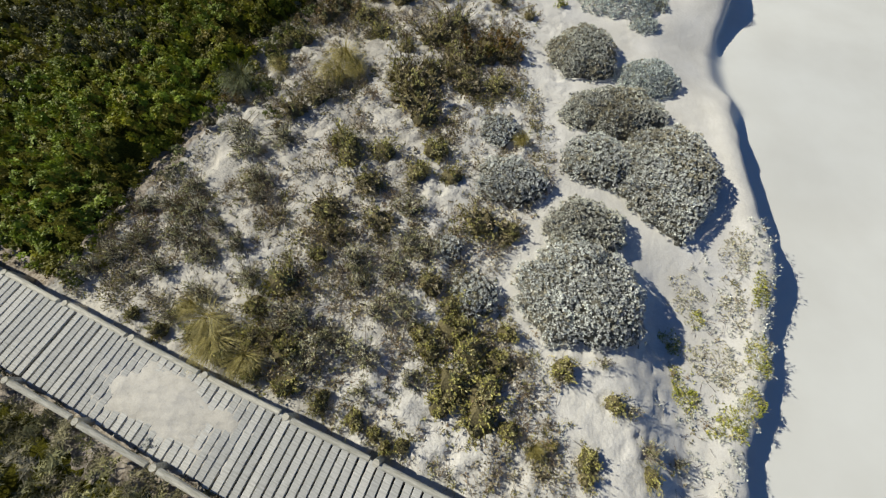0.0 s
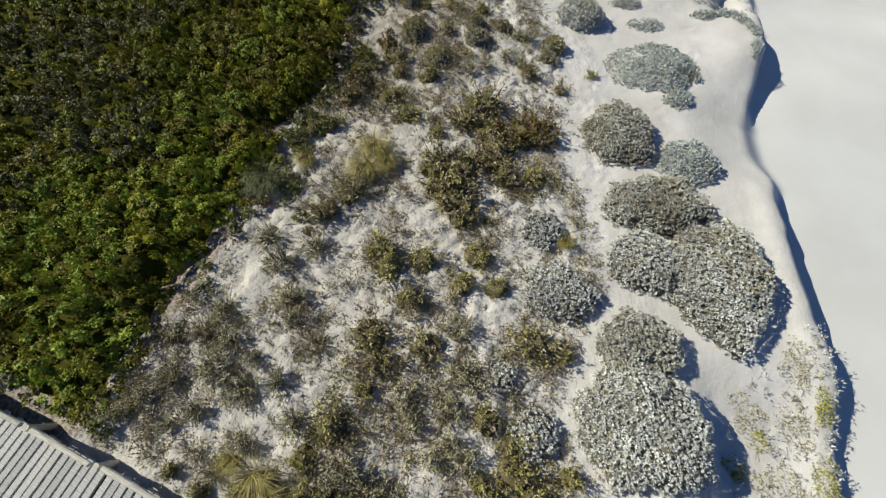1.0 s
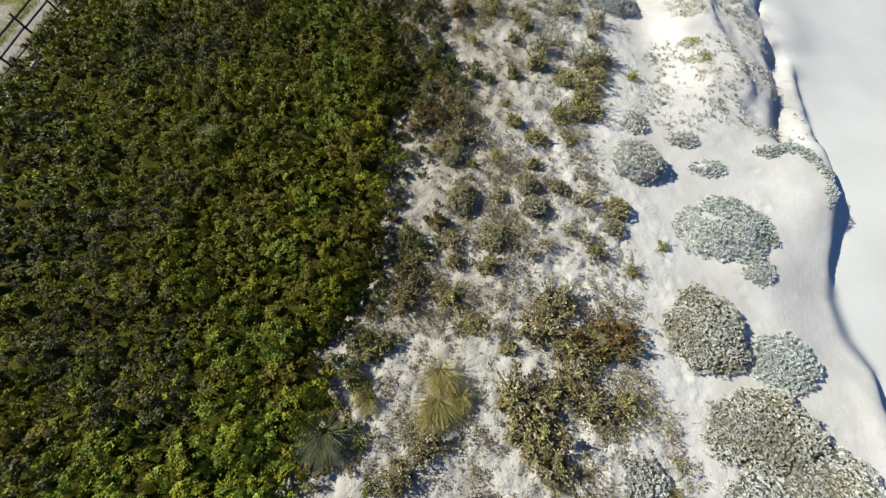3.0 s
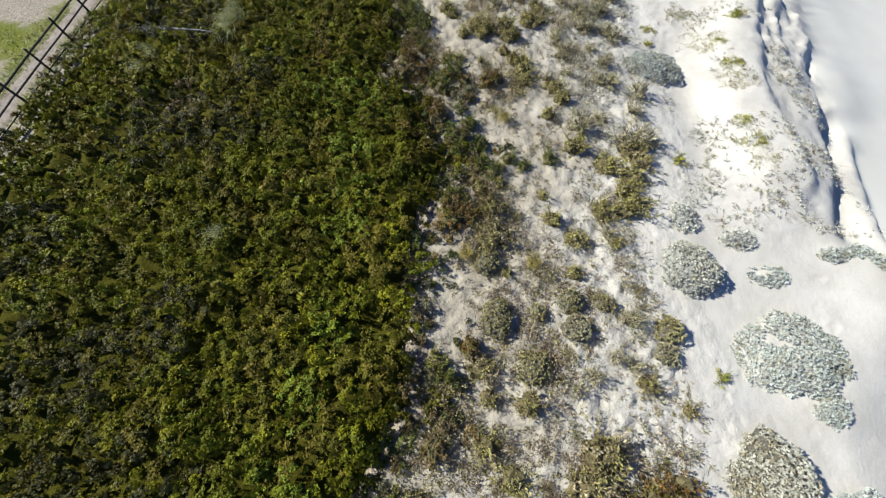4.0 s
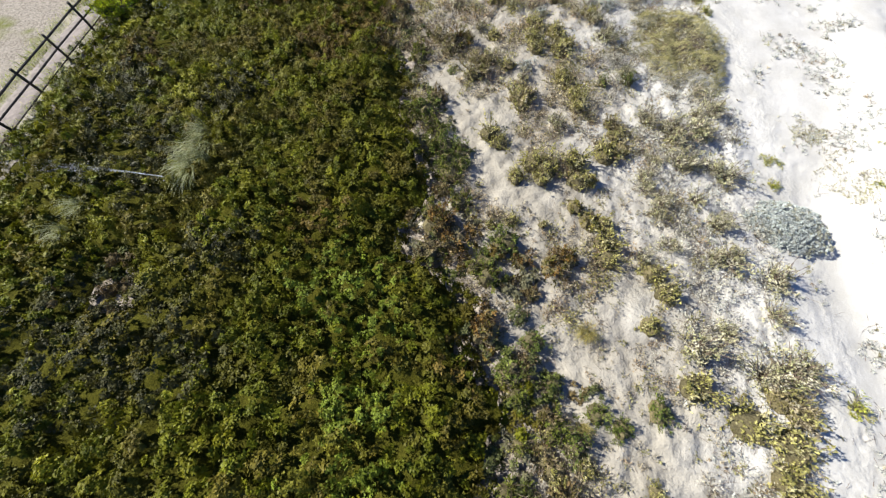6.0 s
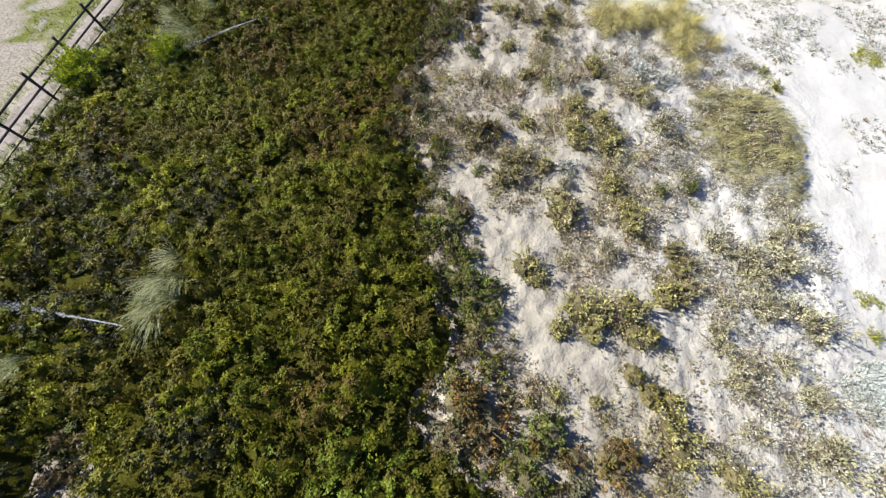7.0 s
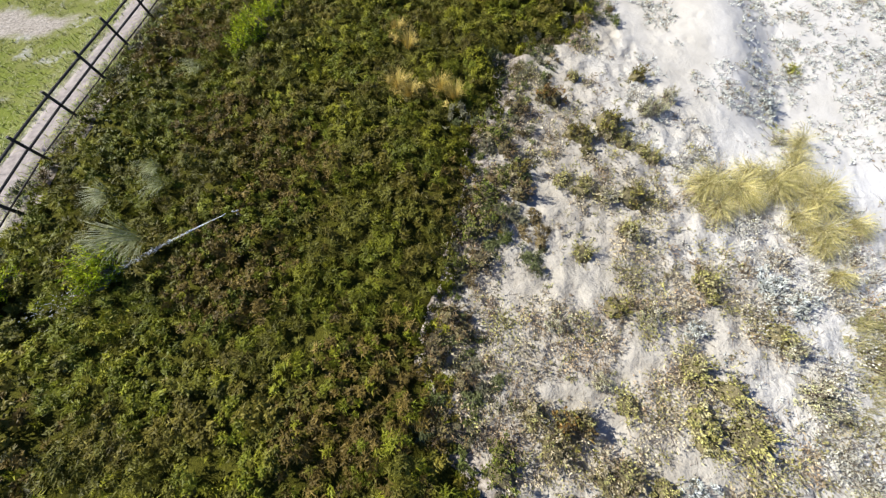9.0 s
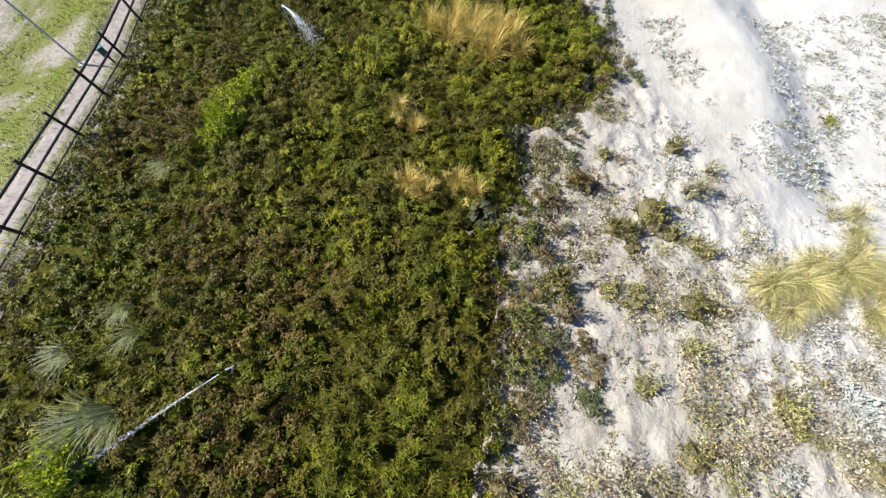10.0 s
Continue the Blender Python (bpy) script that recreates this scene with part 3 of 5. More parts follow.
def build_mass(name, label, mask, box, palette, outer, seed, special=(), loose=1.0, clumps=66, bushes=14.0, grass=0.0):
    """Shrubs grown together: lumpy bushes covered with sprigs of small leaves, over a lower sheet whose dark colour
    stands for the shade between them.
    """
    r = np.random.default_rng(seed)
    x0, x1, y0, y1 = box
    t = thing(name, (0, 0, 0), label, "shrubs", kind="stuff")
    # the single bushes that make up the canopy
    n = int(bushes * (x1 - x0) * (y1 - y0))
    bx, by = r.uniform(x0, x1, n), r.uniform(y0, y1, n)
    ins = mask(bx, by)
    stray = 1.1 * smooth(-1.4, 0.0, ins) * loose * (fbm(bx, by, 0.9, 5, 2) > 0.40) * smooth(-1.0, 3.0, by) * (bx > -10)
    ok = r.random(n) < np.where(ins > 0.22, 1.0, np.maximum(stray, 0.6 * (ins > -0.3) * loose * (by > 1)))
    bx, by, ins = bx[ok], by[ok], ins[ok]
    n = len(bx)
    deep = smooth(-0.2, 1.3, ins)
    wide = (0.10 + 0.19 * r.random(n) ** 1.5) * (0.8 + 0.2 * deep)
    tall = (0.13 + 0.24 * deep * r.random(n) + 0.14 * deep) * (wide / 0.18) ** 0.4 * (0.7 + 0.6 * fbm(bx, by, 1.6, 1, 2)) * (1 - 0.45 * smooth(14, 21, by))
    step = 0.07
    xs, ys = np.arange(x0 - 0.8, x1 + 0.8, step), np.arange(y0 - 0.8, y1 + 0.8, step)
    gx, gy = np.meshgrid(xs, ys)
    up, own = np.full(gx.shape, -0.05), np.zeros(gx.shape, int)
    rough = fbm(gx, gy, 0.32, 4, 2)
    for k in range(n):
        i0, i1 = np.searchsorted(xs, (bx[k] - wide[k], bx[k] + wide[k]))
        j0, j1 = np.searchsorted(ys, (by[k] - wide[k], by[k] + wide[k]))
        w = (slice(j0, j1), slice(i0, i1))
        q = ((gx[w] - bx[k]) ** 2 + (gy[w] - by[k]) ** 2) / wide[k] ** 2 * (0.65 + 0.7 * rough[w])
        h = np.where(q < 1, tall[k] * np.sqrt(np.clip(1 - q, 0, 1)), -0.05)
        more = h > up[w]
        up[w] = np.where(more, h, up[w])
        own[w] = np.where(more, k, own[w])
    inner = mask(gx, gy)
    fill = 0.20 * smooth(0.0, 0.9 if loose else 0.35, inner) + 0.26 * smooth(0.1, 1.2, inner) * (fbm(gx, gy, 1.3, 1, 2) - 0.36)
    up = np.where(inner > 0.1, fill + 0.7 * np.maximum(up, 0.0), up) + 0.07 * (rough - 0.5) + 0.17 * (1 - 0.4 * smooth(14, 21, gy)) * (fbm(gx, gy, 0.22, 6, 2) - 0.5) * smooth(0.0, 0.1, up)
    floor_z = np.where(inner > 0.02, base_height(gx, gy) - 0.05, ground_height(gx, gy))
    sheet = floor_z + up
    cj, ci = np.arange(0, gx.shape[0], 2), np.arange(0, gx.shape[1], 2)
    i = np.arange(len(cj) * len(ci)).reshape(len(cj), len(ci))
    f = np.stack([i[:-1, :-1], i[:-1, 1:], i[1:, 1:], i[1:, :-1]], -1).reshape(-1, 4)
    sub = np.ix_(cj, ci)
    keep = (up[sub] > -0.02).ravel()[f].any(1)
    # the sheet below the canopy: its dark colour shows as shade between sprigs
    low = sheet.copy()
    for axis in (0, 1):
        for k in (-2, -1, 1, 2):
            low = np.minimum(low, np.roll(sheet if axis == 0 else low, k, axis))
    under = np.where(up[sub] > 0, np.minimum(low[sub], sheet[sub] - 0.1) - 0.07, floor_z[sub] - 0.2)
    mesh_object("undergrowth", np.stack([gx[sub], gy[sub], under], -1).reshape(-1, 3), f[keep].tolist(), UNDER_SHADE, t, None, True)
    # sprigs
    n = int(clumps * (x1 - x0 + 1.6) * (y1 - y0 + 1.6))
    cx, cy = r.uniform(x0 - 0.7, x1 + 0.7, n), r.uniform(y0 - 0.7, y1 + 0.7, n)
    ii, jj = ((cx - xs[0]) / step).astype(int), ((cy - ys[0]) / step).astype(int)
    far = smooth(-11.0, -12.5, cx)                       # coarser beside the fence
    ok = (up[jj, ii] > 0.01) & (r.random(n) > 0.4 * far)
    cx, cy, ii, jj = cx[ok], cy[ok], ii[ok], jj[ok]
    n = len(cx)
    big_leaf = 1 + 0.25 * smooth(-11.0, -12.5, cx)
    grassy = np.maximum(grass, smooth(15, 21, cy) * (0.45 + 0.65 * smooth(0.35, 0.6, fbm(cx, cy, 0.9, 6, 3))))
    gradx, grady = np.gradient(sheet, step, axis=1)[jj, ii], np.gradient(sheet, step, axis=0)[jj, ii]
    nrm = unit(np.stack([-np.clip(gradx, -1.6, 1.6), -np.clip(grady, -1.6, 1.6), np.ones(n)], 1))
    size = 0.055 + 0.06 * r.random(n)
    at = np.stack([cx, cy, sheet[jj, ii] - 0.09 + 0.12 * r.random(n)], 1)
    kind = (fbm(bx, by, 2.2, 5, 3) * 14 + 1.6 * r.random(len(bx)) + 0.06 * by).astype(int) % len(palette)      # one kind of shrub in drifts
    bush_pick = np.array(palette)[kind]
    out_pick = np.array(outer)[r.choice(len(outer), len(bx))]
    big = smooth(0.35, 0.65, fbm(bx, by, 3.0, 7, 3))
    bush_tone = np.where((r.random(len(bx)) < smooth(0.7, -0.2, ins))[:, None], out_pick, bush_pick * (0.82 + 0.42 * big)[:, None]) * r.uniform(0.84, 1.16, (len(bx), 1))
    tone = bush_tone[own[jj, ii]]
    for spots, c, k in special:
        tone = np.where((r.random(n) < k * patch(cx, cy, spots))[:, None], np.array(c) * r.uniform(0.85, 1.15, (n, 1)), tone)
    tone = tone * (1 + (0.16 + 0.02 * smooth(15, 21, cy))[:, None] * r.normal(size=(n, 1))).clip(0.5, 1.6) * (1.34 - 0.26 * smooth(1.5, 7, cy) - 0.12 * smooth(9, 15, cy))[:, None]
    who = np.repeat(np.arange(n), (size / 0.085 * 37).astype(int))
    m = len(who)
    d = unit(unit(r.normal(size=(m, 3))) + 0.75 * nrm[who])
    base = at[who] + d * (size[who] * (0.45 + 0.6 * r.random(m)))[:, None]
    way = r.normal(size=(m, 3))
    way = unit(way - 0.75 * (way * nrm[who]).sum(1, keepdims=True) * nrm[who] + 0.35 * nrm[who])
    c = tone[who] * (1 + 0.10 * r.normal(size=(m, 1))).clip(0.6, 1.5)
    v, f, c = slips(r, base, way, r.uniform(0.036, 0.064, m) * (big_leaf * (1 + 0.7 * grassy))[who], r.uniform(0.024, 0.040, m) * (big_leaf * (1 - 0.45 * grassy).clip(0.4, 1))[who], c, 1.3 * nrm[who] + 0.4 * d)
    mesh_object("foliage", v, f, LEAF, t, c)


build_mass("thicket", "dense low thicket of small-leaved green coastal shrubs on the dune", thicket_mask, (-16.0, -0.6, -2.9, 37.0),
           [(0.158, 0.162, 0.009), (0.128, 0.138, 0.009), (0.195, 0.188, 0.011), (0.13, 0.122, 0.014), (0.145, 0.120, 0.016)],
           [(0.12, 0.13, 0.045), (0.17, 0.125, 0.05), (0.11, 0.125, 0.03), (0.16, 0.15, 0.08)], 11,
           ((GREY_AND_TROUGHS, (0.088, 0.084, 0.028), 0.7), ([(a, b, 1.4 * q) for a, b, q in LIME], (0.165, 0.205, 0.02), 0.7), (RUST, (0.15, 0.105, 0.022), 0.6), (STRAWY, (0.50, 0.38, 0.10), 0.5)))
build_mass("scrub", "dark brownish low scrub beside the boardwalk", scrub_mask, (-9.6, 1.2, -6.0, -0.4),
           [(0.18, 0.17, 0.075), (0.155, 0.14, 0.065), (0.20, 0.185, 0.08), (0.25, 0.22, 0.14)], [(0.19, 0.17, 0.09)], 13, (), 0.0, 60, grass=1.3)


# ---- grey felted cushion bushes beside the lane ----
def cushion(x, y, rx, ry, h, turn=0, tone=(0.30, 0.30, 0.255), label="grey-leaved cushion bush growing in white sand", seed=0, bare=0.0):
    r = np.random.default_rng(int(seed + 100 * abs(x) + 1000 * abs(y)))
    b = thing("cushion_bush", (x, y, gz(x, y) - 0.03), label, "bush", "grey cushion bushes")
    ca, sa = math.cos(radians(turn)), math.sin(radians(turn))

    def dome(u, v):
        q = np.hypot(u, v)
        ang = np.arctan2(v, u)
        rim = 1 + 0.05 * np.sin(3 * ang + x) + 0.05 * np.sin(5 * ang + y) + 0.035 * np.sin(9 * ang) + 0.03 * np.sin(17 * ang + 2 * y)
        q = q / rim
        wx, wy = u * rx * ca - v * ry * sa, u * rx * sa + v * ry * ca
        up = np.clip(1 - q ** 2.2, 0, 1) ** 0.58
        lump = vnoise(wx + x, wy + y, 0.5, 2) * 0.5 + vnoise(wx + x, wy + y, 0.2, 3) * 0.3
        return wx, wy, h * up * (0.65 + 0.45 * lump), q

    n = 26
    a = np.linspace(-1.25, 1.25, n)
    u, v = np.meshgrid(a, a)
    wx, wy, z, q = dome(u, v)
    i = np.arange(n * n).reshape(n, n)
    f = np.stack([i[:-1, :-1], i[:-1, 1:], i[1:, 1:], i[1:, :-1]], -1).reshape(-1, 4)
    f = f[(q.ravel()[f] < 1.0).any(1)]
    mesh_object("branchwork", np.stack([wx * 0.96, wy * 0.96, np.where(q < 1, z - 0.055, -0.15)], -1).reshape(-1, 3), f.tolist(), SAND if bare else PALE_TWIG if tone[2] > (0.9 if y < 6 else 0.7) * tone[0] else GREY_TWIG, b, None, True)
    body = b.children[0].data.attributes.new("zone", "FLOAT_COLOR", "POINT")
    body.data.foreach_set("color", np.zeros(26 * 26 * 4, np.float32))
    gap = 0.054                                          # rosettes stand a hand's width apart
    su, sv = np.meshgrid(np.arange(-1.25, 1.25, gap / rx), np.arange(-1.25, 1.25, gap / ry))
    u, v = (k.ravel() + r.uniform(-0.55, 0.55, k.size) * gap / q for k, q in ((su, rx), (sv, ry)))
    wx, wy, z, q = dome(u, v)
    ok = q < 0.99
    if bare:
        ok &= np.hypot(u + 0.25, v - 0.35) + 0.6 * (fbm(wx + x, wy + y, 0.5, 4) - 0.5) > bare
    ok &= r.random(len(ok)) < 0.74 + 0.8 * vnoise(wx + x, wy + y, 0.16, 5)
    u, v, wx, wy, z, q = (k[ok] for k in (u, v, wx, wy, z, q))
    n, per = len(u), 9
    who = np.repeat(np.arange(n), per)
    m = n * per
    nrm = unit(np.stack([wx / rx ** 2, wy / ry ** 2, 0.35 + z * 0], 1) * (0.25 + q[:, None]) + np.array([0, 0, 0.55]))
    size = r.uniform(0.75, 1.25, n)
    heart = np.stack([wx, wy, z], 1) + nrm * r.uniform(-0.042, 0.024, (n, 1))
    spoke = unit(r.normal(size=(m, 3)))
    way = unit(0.75 * nrm[who] + 0.85 * spoke)
    base = heart[who] + 0.008 * spoke
    shade = 0.82 + 0.36 * vnoise(wx + x, wy + y, 0.45, 6)
    withered = r.random(n) < 0.1 + 0.5 * smooth(0.55, 0.75, fbm(wx + x, wy + y, 0.7, 3, 3))
    col = np.where(withered[:, None], np.array([(tone[0] * 0.72, tone[1] * 0.66, tone[2] * 0.54)]), np.array([tone])) * (shade * r.uniform(0.8, 1.15, n))[:, None]
    lv, lf, lc = leaves(r, base, way, r.uniform(0.034, 0.054, m) * size[who], r.uniform(0.019, 0.028, m) * size[who], col[who] * r.uniform(0.88, 1.12, (m, 1)), nrm[who] + 0.4 * r.normal(size=(m, 3)))
    mesh_object("foliage", lv, lf, FELT, b, lc)
    return b


SILVER, PALE, BROWNISH = (0.60, 0.60, 0.53), (0.50, 0.53, 0.475), (0.52, 0.51, 0.42)
cushion(2.90, -1.35, 1.15, 1.05, 0.74, -10, SILVER, "large grey-leaved cushion bush beside the trodden lane")
cushion(3.10, -0.05, 0.82, 0.66, 0.52, 10, BROWNISH, "small browned cushion bush grown against a large grey one")
cushion(4.95, 1.35, 1.05, 1.42, 0.72, -14, SILVER, "large grey-leaved cushion bush above the beach drop")
cushion(3.52, 1.62, 0.78, 0.72, 0.44, 0, SILVER)
cushion(4.05, 3.02, 1.25, 0.78, 0.50, 6, BROWNISH, "browned grey-leaved cushion bush among others")
cushion(3.55, 5.00, 0.88, 1.02, 0.52, -10, BROWNISH, "browned grey-leaved cushion bush among others")
cushion(5.08, 4.30, 0.80, 0.66, 0.38, 15, PALE)
cushion(4.85, 7.5, 1.25, 0.92, 0.40, 5, PALE, "sand-filled pale grey cushion bush on the drift", bare=0.12)
cushion(5.35, 6.35, 0.42, 0.32, 0.22, 20, PALE)
cushion(5.85, 7.45, 0.32, 0.5, 0.2, 15, PALE)
cushion(3.10, 9.50, 0.70, 0.72, 0.56, 0, BROWNISH, "round olive-grey cushion bush standing alone in sand")
cushion(1.70, 0.92, 0.74, 0.60, 0.42, -12, SILVER)
cushion(1.45, 2.22, 0.46, 0.48, 0.30, 0, SILVER)
cushion(0.58, -0.69, 0.28, 0.28, 0.28, 0, SILVER)
cushion(1.05, -1.56, 0.45, 0.45, 0.30, 0, SILVER)
cushion(3.90, 16.45, 0.95, 0.68, 0.40, -15, PALE, "blue-grey cushion bush at the edge of the sand")
cushion(4.63, 10.31, 0.48, 0.30, 0.22, 0, SILVER)
cushion(5.08, 9.36, 0.55, 0.28, 0.15, 0, PALE, bare=0.3)
cushion(3.36, 10.90, 0.36, 0.45, 0.25, 0, SILVER)
DOMES = [(-1.65, 8.25, 0.42, 0.60, 0.42), (-0.75, 8.40, 0.24, 0.26, 0.30), (0.10, 8.05, 0.40, 0.40, 0.42), (0.02, 8.68, 0.36, 0.34, 0.36), (0.84, 8.62, 0.27, 0.34, 0.30),
         (2.22, 8.02, 0.40, 0.40, 0.40), (2.02, 7.48, 0.34, 0.34, 0.32), (-0.95, 7.20, 0.38, 0.50, 0.40), (-1.80, 9.60, 0.36, 0.42, 0.40)]
for i, (ax, ay, arx, ary, ah) in enumerate(DOMES):
    cushion(ax, ay, 0.85 * arx, 0.85 * ary, ah, 17 * i, (0.36, 0.325, 0.15) if i % 4 != 2 else (0.40, 0.37, 0.22), "compact olive-grey dome bush in trodden sand")
for ax, ay, arx, ary, turn in ((7.0, 9.9, 0.45, 0.22, 5), (7.62, 9.98, 0.42, 0.22, 0), (8.0, 9.68, 0.34, 0.2, -50), (8.16, 9.15, 0.36, 0.16, -80), (8.0, 8.45, 0.4, 0.15, -115)):
    cushion(ax, ay, arx, ary, 0.17, turn, PALE, "low pale cushion bush along the crest of the drift")


# ---- single plants on the sand: x, y, radius ----
OLIVE = [
    (2.75, -4.13, 0.14), (3.72, -4.06, 0.18), (-0.14, -3.94, 0.14), (2.81, -3.92, 0.21), (-0.32, -3.79, 0.15), (1.64, -3.61, 0.20), (1.22,
    -3.46, 0.35), (0.63, -3.35, 0.24), (-1.17, -3.33, 0.12), (3.29, -3.11, 0.18), (1.30, -3.06, 0.31), (0.78, -3.02, 0.35), (2.54, -2.67, 0.25),
    (1.47, -2.63, 0.25), (0.38, -2.54, 0.22), (1.01, -2.49, 0.33), (0.18, -2.29, 0.23), (1.65, -2.17, 0.22), (0.72, -2.15, 0.30), (-2.60, -2.04,
    0.26), (-3.52, -1.91, 0.25), (0.70, -1.77, 0.27), (-2.24, -1.61, 0.35), (-2.85, -1.55, 0.27), (-1.78, -1.04, 0.20), (0.52, 0.90, 0.25),
    (-0.17, 0.97, 0.32), (-1.59, 1.20, 0.35), (-0.92, 1.41, 0.33), (-1.77, 1.56, 0.38)]
OLIVE += [
    (0.13, 1.58, 0.35), (-0.84, 3.04, 0.20), (1.41, 3.54, 0.32), (-1.03, 3.60, 0.16), (-3.76, 4.60, 0.22), (-0.84, 4.68, 0.22), (-3.41, 4.85,
    0.27), (-1.56, 5.21, 0.33), (-2.06, 5.77, 0.28), (1.94, 7.57, 0.40), (0.20, 7.89, 0.29), (-0.01, 8.24, 0.38), (-0.74, 8.33, 0.25), (-1.76,
    8.33, 0.44), (0.75, 8.43, 0.22), (0.34, 8.80, 0.30), (-1.37, 9.35, 0.16), (0.25, 9.37, 0.22), (-1.81, 9.56, 0.40), (-1.76, 9.83, 0.32),
    (1.36, 10.12, 0.23), (0.57, 10.20, 0.26), (0.31, 10.23, 0.29), (-0.13, 10.76, 0.29), (1.24, 10.99, 0.37), (1.81, 11.07, 0.36), (2.12, 11.27,
    0.42), (-0.30, 11.45, 0.18), (1.95, 11.66, 0.37), (-1.90, 11.72, 0.24)]
OLIVE += [
    (-1.35, 11.80, 0.22), (2.26, 12.12, 0.40), (1.61, 12.45, 0.43), (0.80, 13.06, 0.40), (2.17, 13.26, 0.34), (2.65, 13.32, 0.53), (1.05, 13.75,
    0.48), (1.72, 14.04, 0.28), (0.20, 14.15, 0.26), (0.69, 14.83, 0.29), (0.51, 15.22, 0.29), (-0.39, 15.52, 0.31), (-0.37, 15.90, 0.33),
    (-2.76, 16.26, 0.15), (-1.66, 16.29, 0.12), (-0.34, 16.32, 0.23), (-2.33, 16.37, 0.15), (2.30, 16.39, 0.28), (1.11, 16.97, 0.23), (-1.58,
    17.42, 0.24), (-0.73, 17.45, 0.31), (-2.13, 17.51, 0.27), (0.85, 17.55, 0.32), (2.86, 17.72, 0.42), (-1.42, 17.77, 0.37), (-1.73, 17.90,
    0.35), (-0.77, 17.94, 0.35), (0.06, 18.23, 0.36), (-2.46, 18.49, 0.26), (-2.67, 18.71, 0.30)]
OLIVE += [
    (-1.82, 19.68, 0.28), (-0.42, 19.73, 0.36), (3.12, 19.75, 0.37), (-0.47, 20.20, 0.29), (-0.66, 20.68, 0.30), (-2.09, 21.14, 0.24), (-0.64,
    21.75, 0.37), (-1.30, 21.76, 0.26), (-0.51, 21.89, 0.31), (-1.30, 22.10, 0.37), (-2.42, 22.33, 0.22), (0.77, 22.42, 0.33), (-0.71, 22.48,
    0.30), (-1.21, 22.85, 0.30), (0.64, 23.16, 0.25), (0.47, 23.42, 0.25), (-0.48, 24.10, 0.21), (-0.54, 24.39, 0.26), (-2.73, 24.96, 0.22),
    (-1.76, 25.47, 0.22), (-2.55, 26.34, 0.19), (-2.44, 26.53, 0.18), (-2.91, 26.59, 0.23), (-0.85, 27.17, 0.21), (-1.06, 27.36, 0.19), (-1.41,
    27.58, 0.21), (2.32, 27.84, 0.22), (-0.72, 28.46, 0.26), (-2.20, 29.55, 0.18)]
BROWN = [
    (-2.16, -2.56, 0.25), (0.28, -1.41, 0.31), (-3.83, -1.08, 0.33), (-3.26, -0.93, 0.26), (-4.35, -0.84, 0.37), (-3.74, -0.61, 0.23), (-1.57,
    -0.57, 0.29), (-4.24, -0.29, 0.32), (1.66, -0.28, 0.26), (-0.78, -0.26, 0.34), (-1.78, -0.10, 0.39), (1.12, -0.09, 0.39), (-3.21, 0.11,
    0.22), (-4.56, 0.27, 0.31), (-3.32, 0.50, 0.31), (-1.14, 0.61, 0.31), (-3.73, 1.25, 0.38), (-3.11, 1.60, 0.36), (-4.08, 1.77, 0.36), (-3.07,
    2.41, 0.35), (-0.20, 2.49, 0.35), (-2.55, 2.88, 0.33), (-0.38, 2.99, 0.54), (-0.48, 3.25, 0.37), (0.75, 3.47, 0.37), (-0.72, 3.68, 0.50),
    (-0.09, 3.70, 0.42), (0.46, 4.00, 0.46), (0.86, 4.41, 0.30), (1.63, 4.53, 0.23)]
BROWN += [
    (0.40, 4.67, 0.40), (-0.18, 5.07, 0.46), (0.26, 5.61, 0.50), (2.27, 6.36, 0.18), (-1.12, 6.50, 0.30), (-2.99, 6.52, 0.24), (-1.92, 6.66,
    0.24), (-2.60, 6.82, 0.24), (1.46, 6.90, 0.25), (-2.05, 7.22, 0.36), (-1.00, 7.46, 0.39), (-1.73, 10.17, 0.35), (-1.47, 10.34, 0.38),
    (-1.68, 11.01, 0.34), (2.62, 12.61, 0.34), (2.40, 12.93, 0.40), (2.98, 13.39, 0.35), (2.75, 14.37, 0.30), (3.12, 15.18, 0.45), (2.20, 15.52,
    0.38), (2.61, 17.93, 0.33), (2.00, 18.01, 0.34), (0.43, 18.35, 0.27), (0.40, 18.75, 0.32), (1.96, 18.78, 0.50), (2.60, 19.12, 0.44), (0.36,
    19.17, 0.23), (-1.81, 20.03, 0.41), (-3.04, 20.77, 0.29), (-2.80, 20.88, 0.25)]
BROWN += [
    (-2.96, 21.30, 0.25), (-2.62, 21.31, 0.30), (-3.67, 21.73, 0.30), (-3.21, 22.08, 0.26), (-3.97, 22.19, 0.26)]
GREYISH = [
    (3.83, -3.71, 0.15), (-0.59, -3.20, 0.19), (0.08, -2.99, 0.19), (-1.54, -2.86, 0.26), (-0.59, -2.71, 0.32), (-1.06, -2.57, 0.32), (-1.44,
    -2.51, 0.34), (-3.94, -2.33, 0.19), (-1.90, -2.17, 0.33), (-0.04, -2.03, 0.26), (-0.52, -1.97, 0.26), (-0.26, -1.75, 0.23), (-4.91, -1.70,
    0.18), (-5.76, -1.55, 0.25), (-0.89, -1.50, 0.23), (-4.51, -1.46, 0.22), (-5.41, -1.31, 0.26), (-0.33, -1.25, 0.32), (-1.06, -1.09, 0.32),
    (-5.16, -0.95, 0.29), (0.13, -0.88, 0.32), (-0.20, -0.68, 0.29), (-4.83, -0.20, 0.27), (-0.18, 0.04, 0.30), (-0.05, 6.78, 0.24), (0.29,
    7.05, 0.25), (1.26, 7.24, 0.25), (0.85, 7.43, 0.20), (1.27, 8.25, 0.31), (1.47, 8.26, 0.27)]
